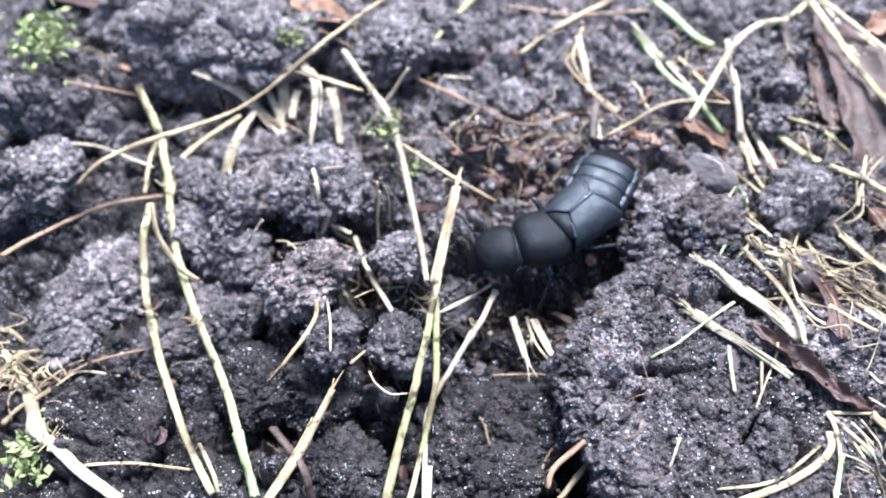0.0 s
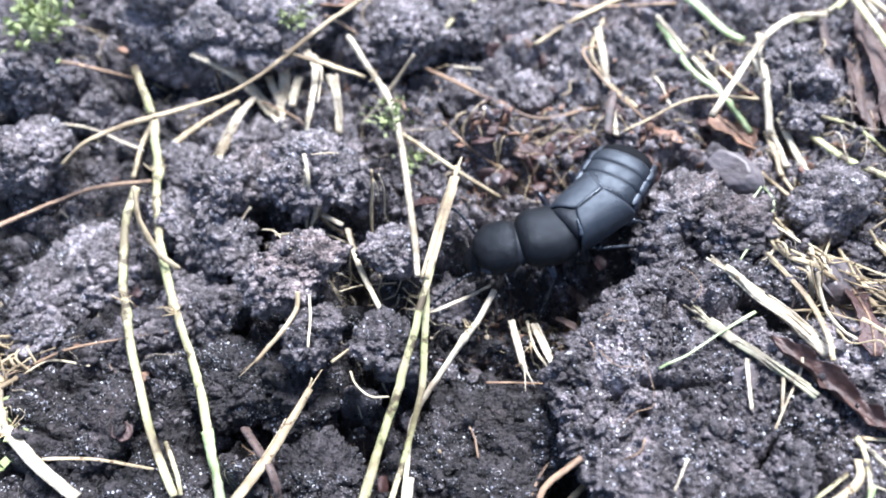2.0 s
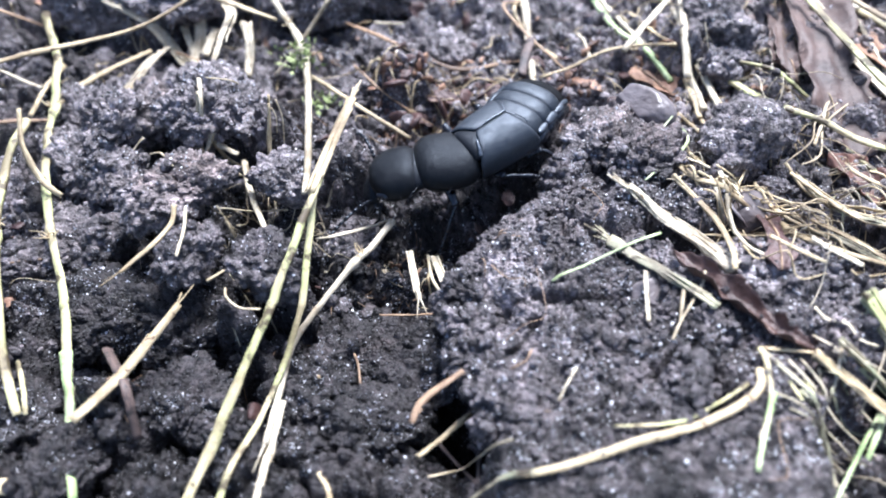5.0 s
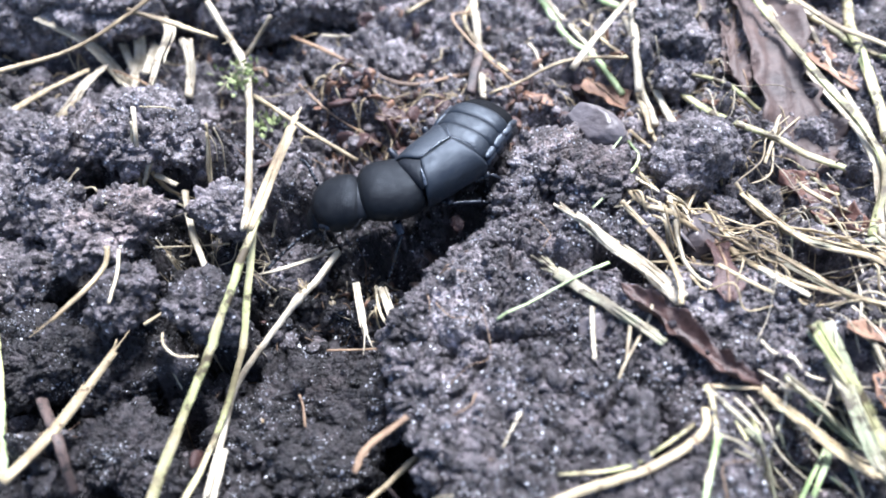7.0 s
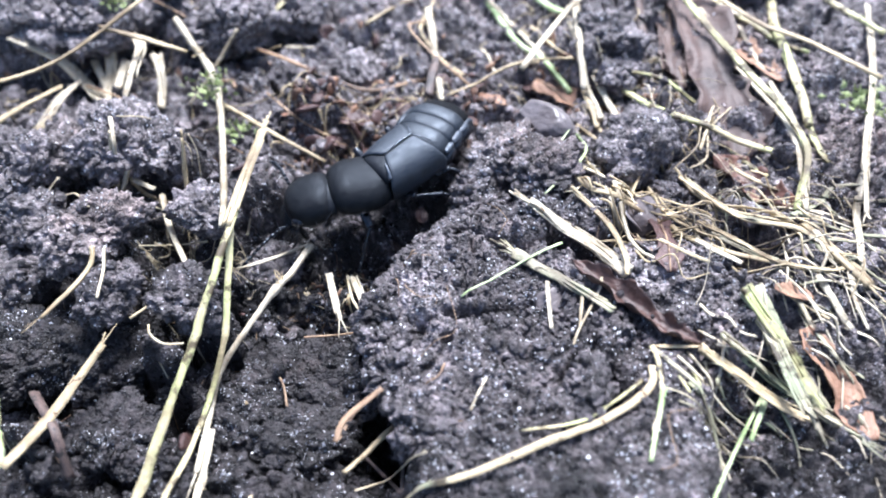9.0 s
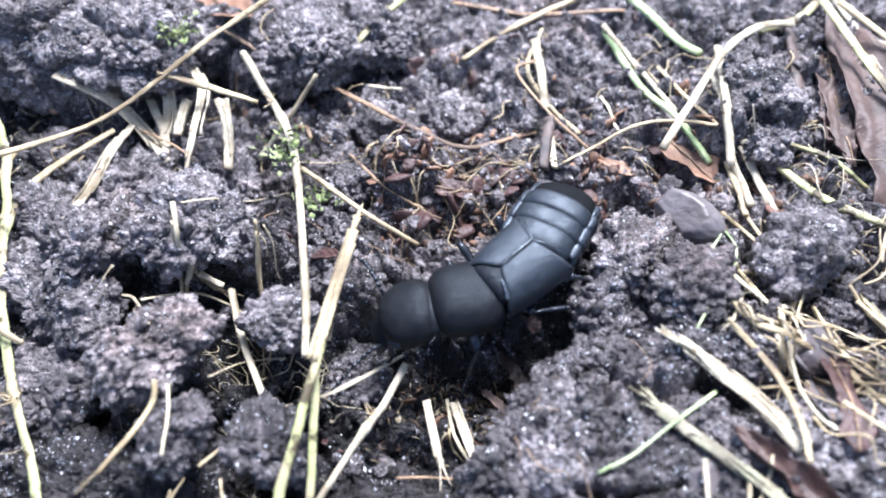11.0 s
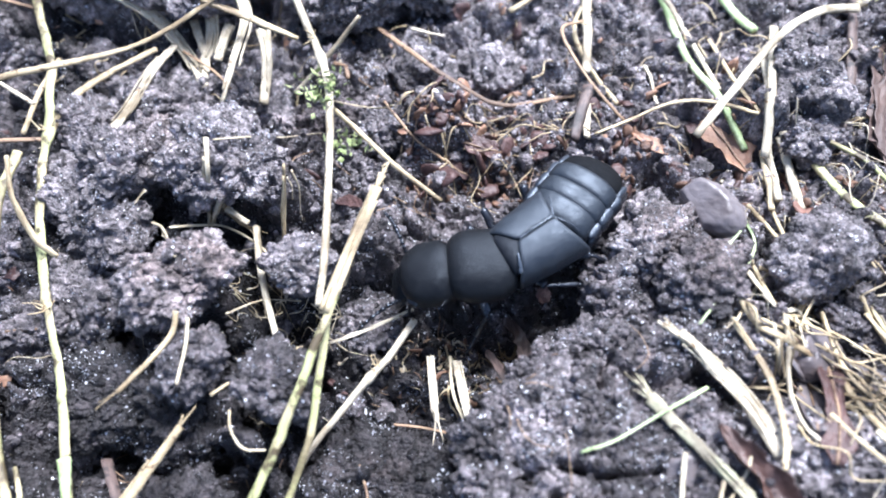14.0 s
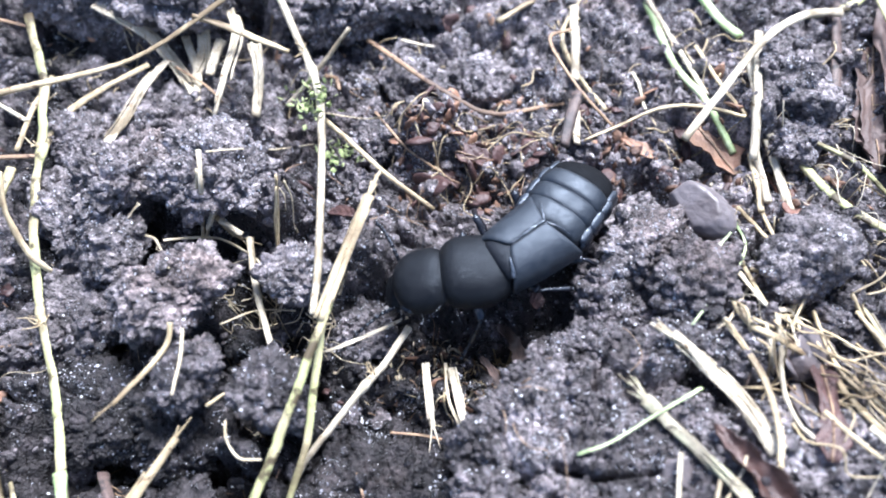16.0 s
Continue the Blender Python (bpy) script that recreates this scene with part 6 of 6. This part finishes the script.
stem("straw", "torn tan straw sheath with a split frayed tip", STRAW, 0.95, [(-3.9, 28.5, 3.0), (-3.0, 33.0, 3.6), (-2.2, 36.4, 4.1)], flat=0.35, taper=(1.0, 1.25), strands=5, frays=6)
stem("grass", "fresh green sheath on the lower end of a grass stem", GREEN, 1.00, [(-18.6, 19.1, -1.3), (-17.7, 16.8, -1.7), (-16.8, 14.4, -2.1)], taper=(0.9, 1.0), category="grass sheath")
stem("straw", "thin pale curling straw fibre on a soil slab", FIBRE, 0.29, [(25.9, 41.5, -2.1), (24.2, 37.6, -1.9), (22.5, 36.1, -2.1), (19.6, 31.4, 1.1)], frays=2)
stem("straw", "thin pale straw fibre hooked over soil", FIBRE, 0.31, [(30.0, 36.2, -0.4), (31.3, 38.8, -1.4), (33.1, 42.4, -1.9), (35.3, 43.1, -1.7)], frays=2)
stem("straw", "torn pale straw curl in a tangle", PALE, 0.43, [(21.2, 36.0, -1.3), (22.2, 32.8, 0.6), (24.4, 33.7, -1.7), (24.9, 31.1, -1.2), (25.7, 30.1, -1.4)], frays=3)
stem("straw", "torn pale straw curl in a tangle", PALE, 0.45, [(25.0, 35.9, -1.0), (25.1, 35.4, -1.3), (24.6, 34.1, -1.9)], frays=2)
stem("straw", "weathered straw strip over leaf litter", MATTED, 0.56, [(28.5, 35.1, -1.4), (29.6, 32.8, -1.7), (30.1, 30.2, -0.7), (31.5, 28.7, 0.0), (33.9, 28.1, -0.4)], flat=0.4, strands=3, frays=3)
stem("straw", "weathered straw strip in a dark gap", MATTED, 0.67, [(27.1, 28.5, -0.3), (29.0, 27.0, 0.1), (31.4, 25.5, -0.2), (34.3, 23.6, 0.4)], flat=0.35, strands=3, frays=4)
stem("straw", "short pale blade standing by a soil clod", PALE, 0.39, [(-13.7, 38.8, 4.2), (-13.2, 36.8, 3.5), (-13.8, 36.1, 0.8), (-14.0, 35.2, -0.7)], frays=2)
stem("straw", "short pale cut straw in a soil hollow", PALE, 0.47, [(-12.8, 36.3, 1.8), (-13.9, 35.3, -1.0)])
stem("straw", "short split tan straw in a soil hollow", STRAW, 0.59, [(-12.9, 36.0, 0.6), (-12.4, 35.9, -0.8), (-11.5, 35.5, -1.3)], flat=0.4, strands=3, frays=2)
stem("straw", "thin pale fibre over a soil clod", FIBRE, 0.24, [(-16.2, 34.2, 0.2), (-14.7, 34.9, -0.5), (-13.1, 35.3, -1.1), (-11.0, 34.6, -1.5), (-9.5, 33.5, -1.3)], frays=2)
stem("straw", "thin pale curling fibre by a soil clod", FIBRE, 0.22, [(-8.0, 37.6, 3.2), (-7.8, 37.3, 1.7), (-8.0, 36.6, -0.5)], frays=2)
stem("straw", "thin knotted tan straw in soil", STRAW, 0.38, [(-8.5, 37.8, 3.4), (-8.9, 36.7, 0.4), (-9.0, 34.8, -1.7), (-9.1, 34.4, -1.7)])
stem("straw", "fine pale fibre across a soil clod", FIBRE, 0.20, [(-13.0, 38.5, 4.5), (-11.6, 40.0, 2.9), (-11.3, 43.6, -2.1), (-8.6, 44.5, -2.4)])
stem("grass", "green grass blade at the near edge of the soil", GREEN, 0.71, [(-33.6, 14.4, -1.6), (-30.8, 12.0, -1.5), (-28.0, 9.3, -1.7)], category="grass blade")
stem("straw", "thin dark brown root on wet soil", ROOT, 0.22, [(-0.0, 24.3, -4.5), (2.2, 24.3, -4.5), (4.2, 23.8, -3.6), (5.1, 23.2, -3.2)])
stem("straw", "brown root stub in a soil hollow", ROOT, 0.27, [(2.8, 15.5, -3.3), (4.0, 17.9, -3.7), (5.5, 19.3, -4.1)], frays=2)
stem("straw", "weathered tan straw along the near slab edge", MATTED, 0.35, [(9.8, 10.8, 1.2), (7.9, 10.9, -1.0), (4.9, 10.1, -2.7), (1.1, 7.8, -1.9)], frays=2)
stem("grass", "thin pale green grass blade on the near soil", GREEN, 0.30, [(28.9, 16.4, -2.4), (24.7, 11.1, 0.0), (21.4, 6.5, 0.8)], category="grass blade")
stem("straw", "pale straw beside crossing stems on wet soil", PALE, 0.35, [(-5.0, 12.6, -2.4), (-4.6, 10.4, -1.8), (-4.7, 8.1, -2.6)], flat=0.4)

stem("grass", "long pale green blade sweeping over leaf litter", OLIVE, 0.80, [(32.5, 60.1, 0.2), (34.0, 51.7, 0.3), (35.9, 44.0, 0.2), (37.4, 39.2, 0.0), (37.6, 35.1, -0.3), (35.2, 29.9, -0.6)], flat=0.4, strands=3, category="grass blade")
stem("straw", "long yellow-olive straw over the far litter", STRAW, 0.62, [(33.8, 60.0, 0.2), (38.3, 51.3, 0.2), (41.9, 47.7, 0.2), (46.0, 42.4, 0.2)])
stem("straw", "pale olive straw over the far litter", OLIVE, 0.66, [(45.4, 55.4, 0.0), (46.9, 51.7, 0.0), (48.8, 48.4, 0.0)])
stem("straw", "thick yellow straw lying over a dark gap", STRAW, 0.70, [(27.8, 33.6, -0.5), (30.9, 29.1, -0.2), (34.4, 27.4, 0.1), (36.1, 24.5, 0.2), (36.9, 22.5, 0.2)], taper=(0.6, 1.2), strands=3, frays=3)
stem("straw", "pale frayed blade at the litter edge", PALE, 0.70, [(49.7, 53.5, -0.6), (45.8, 43.0, -0.6), (42.1, 35.2, -0.6), (39.7, 29.0, -0.6)], flat=0.3, strands=4, frays=4)
stem("straw", "grey rotting frayed straw on soil", MATTED, 1.10, [(28.7, 22.0, 0.6), (29.6, 18.9, 0.5), (30.0, 15.5, 0.3), (30.5, 13.6, 0.0)], flat=0.25, strands=6, frays=6)


# ---- dead leaves and bark (millimetres) ----
sheet("dead_leaf", "orange-brown curled leaf on the far litter", TAN, 3.2, [(37.1, 56.7, -1.0), (40.6, 57.5, -0.5), (45.8, 59.1, -0.8)], .9, 0.3)
moss("small bright green moss tuft in the litter", (44.8, 40.9, -1.0), 1.0, 60, 6, 1.0, 1.4)
sheet("dead_leaf", "grey-brown dead leaf with a torn hole", LEAFGREY, 5.0, [(34.8, 61.3, -2.4), (33.5, 51.1, -0.6), (33.7, 44.6, -1.1), (34.2, 39.7, -2.2), (34.1, 36.6, -2.0)], .6, 0.4)
sheet("dead_leaf", "torn grey-brown flap of a dead leaf", LEAFGREY, 2.11, [(32.1, 52.9, -1.3), (30.7, 48.4, -1.3), (31.2, 45.9, -1.5)], .8, 0.25)
sheet("dead_leaf", "dark red-brown dead leaf folded on soil", LEAF, 3.05, [(31.6, 37.0, -1.8), (33.3, 34.9, -2.5), (34.5, 32.7, -2.5), (35.8, 30.4, -1.2)], .9, 0.35)
sheet("dead_leaf", "orange-brown dead leaf under grass", TAN, 2.33, [(37.0, 52.2, -1.6), (37.7, 47.6, -1.0), (39.2, 44.3, -1.1)], .5)
sheet("leaf_strip", "curled crumpled red-brown leaf strip on the slab", RUST, 1.75, [(18.5, 25.2, 1.1), (19.9, 23.6, 1.2), (21.3, 22.1, 0.9), (22.7, 20.3, 1.1), (23.8, 19.4, 0.9), (25.3, 18.9, 0.5)], 1.5, 0.28)
sheet("bark_strip", "pink-brown bark strip lying on soil", TAN, 2.45, [(32.0, 19.8, -0.1), (32.6, 17.6, -0.5), (33.7, 15.7, -1.6), (33.9, 13.0, -1.6)], .6)
sheet("dead_leaf", "small wet red-brown leaf", CHIP, 1.77, [(25.6, 30.7, -1.4), (25.0, 26.7, 0.8), (24.5, 23.8, 1.2)], .4)
sheet("dead_leaf", "wet grey leaf flake", STONE, 2.25, [(22.8, 30.1, 0.2), (24.6, 29.7, -2.2), (23.7, 25.6, 1.2)], .3)
sheet("dead_leaf", "tan leaf behind the stone", TAN, 2.48, [(19.2, 49.4, -3.2), (20.7, 47.0, -2.9), (21.9, 44.3, -2.3)], .4)
sheet("dead_leaf", "pale tan leaf on the far bank", TAN, 3.82, [(-19.9, 67.5, -1.8), (-17.5, 66.4, -2.6), (-12.6, 58.0, 2.8)], .4)
sheet("dead_leaf", "bleached leaf on the far bank", CHALKLEAF, 1.94, [(-39.4, 69.8, -2.1), (-34.5, 65.2, 0.1), (-30.9, 62.9, -0.5)], .4)
sheet("dead_leaf", "glossy chestnut husk on the far bank", CHIP, 4.03, [(-48.6, 72.4, -2.4), (-43.0, 68.1, -0.7), (-37.3, 65.2, 0.1)], .9)
sheet("dead_leaf", "small red-brown chip on soil", CHIP, 1.18, [(-24.9, 19.1, -0.7), (-23.7, 18.6, -1.1)], .5)
sheet("dead_leaf", "small red-brown chip on soil", CHIP, 0.90, [(8.4, 34.1, -2.7), (8.8, 33.2, -3.3)], .5)
sheet("dead_leaf", "small red-brown chip on soil", CHIP, 1.01, [(-6.0, 38.8, -1.8), (-3.9, 37.2, 0.2)], .5)
sheet("dead_leaf", "dark red-brown leaf piece on soil", CHIP, 1.65, [(2.0, 44.7, -2.4), (4.5, 44.4, -2.7)], .5)
sheet("dead_leaf", "dark red-brown leaf piece on soil", CHIP, 1.49, [(0.8, 43.4, -3.2), (2.5, 42.9, -4.0)], .5)
sheet("dead_leaf", "tan leaf scrap on soil", TAN, 1.10, [(30.5, 22.0, 1.4), (32.1, 21.8, 0.6), (33.1, 21.7, 0.3)], .5)
sheet("dead_leaf", "dark red leaf under straw", LEAF, 2.28, [(24.5, 44.9, -3.2), (25.9, 41.7, -2.1), (27.1, 40.2, -1.4)], .5)
sheet("dead_leaf", "brown leaf scrap behind the beetle", TAN, 1.10, [(14.0, 47.2, -2.8), (15.7, 46.0, -2.7), (16.5, 45.9, -2.9)], .5)
sheet("dead_leaf", "brown leaf scrap behind the beetle", CHIP, 1.33, [(18.0, 48.9, -3.7), (19.9, 48.3, -3.2)], .5)
sheet("bark_strip", "brown rotten wood splinter in the hollow", BARK, 1.13, [(6.2, 31.9, -3.9), (7.4, 31.4, -5.8), (7.9, 28.8, -3.7)], .8)
sheet("bark_strip", "brown rotten wood splinter in the hollow", BARK, 0.66, [(5.2, 30.2, -5.4), (7.0, 26.9, -2.0)], .8)
sheet("dead_leaf", "grey dead leaf edge", LEAFGREY, 2.16, [(32.8, 56.8, -2.1), (31.4, 50.2, -1.2), (31.3, 44.8, -1.7)], .6)



def motions():
    # the head nods and turns a little as the beetle works at the straw
    still = HEAD.matrix_basis.copy()
    turns = [(0.0, 0, 0), (0.5, 2, -1), (1.0, 4, -3), (1.5, 2, -2), (2.0, 0, 0), (2.5, -1, 1), (3.0, 1, -1), (3.5, -1, 1), (4.5, 1, 0), (5.8, 0, 1), (6.5, -2, 2),
             (7.0, -1, 1), (7.5, 0, 0), (8.0, -2, 1), (8.5, 0, 0), (9.0, -1, 1), (9.5, 1, 0), (10.0, 2, -1), (11.2, 1, 0), (12.5, 3, -2), (13.0, 2, -1), (13.5, 3, -2),
             (14.0, 2, -1), (14.5, 3, -1), (15.0, 2, -2), (15.5, 3, -1), (16.0, 2, -1)]
    walk(HEAD, [(t, still @ pose(0.25 * MM if t > 12 else 0, 0, 0, 0, nod, turn)) for t, turn, nod in turns])
    # it draws back a little between the tenth and the twelfth second
    place = BEETLE.matrix_basis.copy()
    walk(BEETLE, [(t, pose(x * MM, y * MM, 0) @ place) for t, x, y in ((0.0, 0, 0), (10.2, 0, 0), (12.3, 0.20, 0.05), (16.0, 0.20, 0.05))])
    for k, antenna in enumerate(ANTENNAE):
        rest = antenna.matrix_basis.copy()
        sway = [(0.0, 0), (1.0, 6), (2.0, -4), (3.0, 5), (3.7, 0), (4.8, 7), (5.8, -3), (7.0, 4), (8.0, -5), (9.0, 3), (10.2, -2), (11.3, 5), (12.3, 0), (13.2, -4), (14.2, 4), (15.2, -3), (16.0, 2)]
        root = Vector((-0.55, 33.9, 0.0)) * MM if k == 0 else Vector((-0.7, 31.4, -0.6)) * MM
        walk(antenna, [(t, Matrix.Translation(root) @ pose(0, 0, 0, 0, 0.6 * a, a if k else -a) @ Matrix.Translation(-root) @ rest) for t, a in sway])


motions()
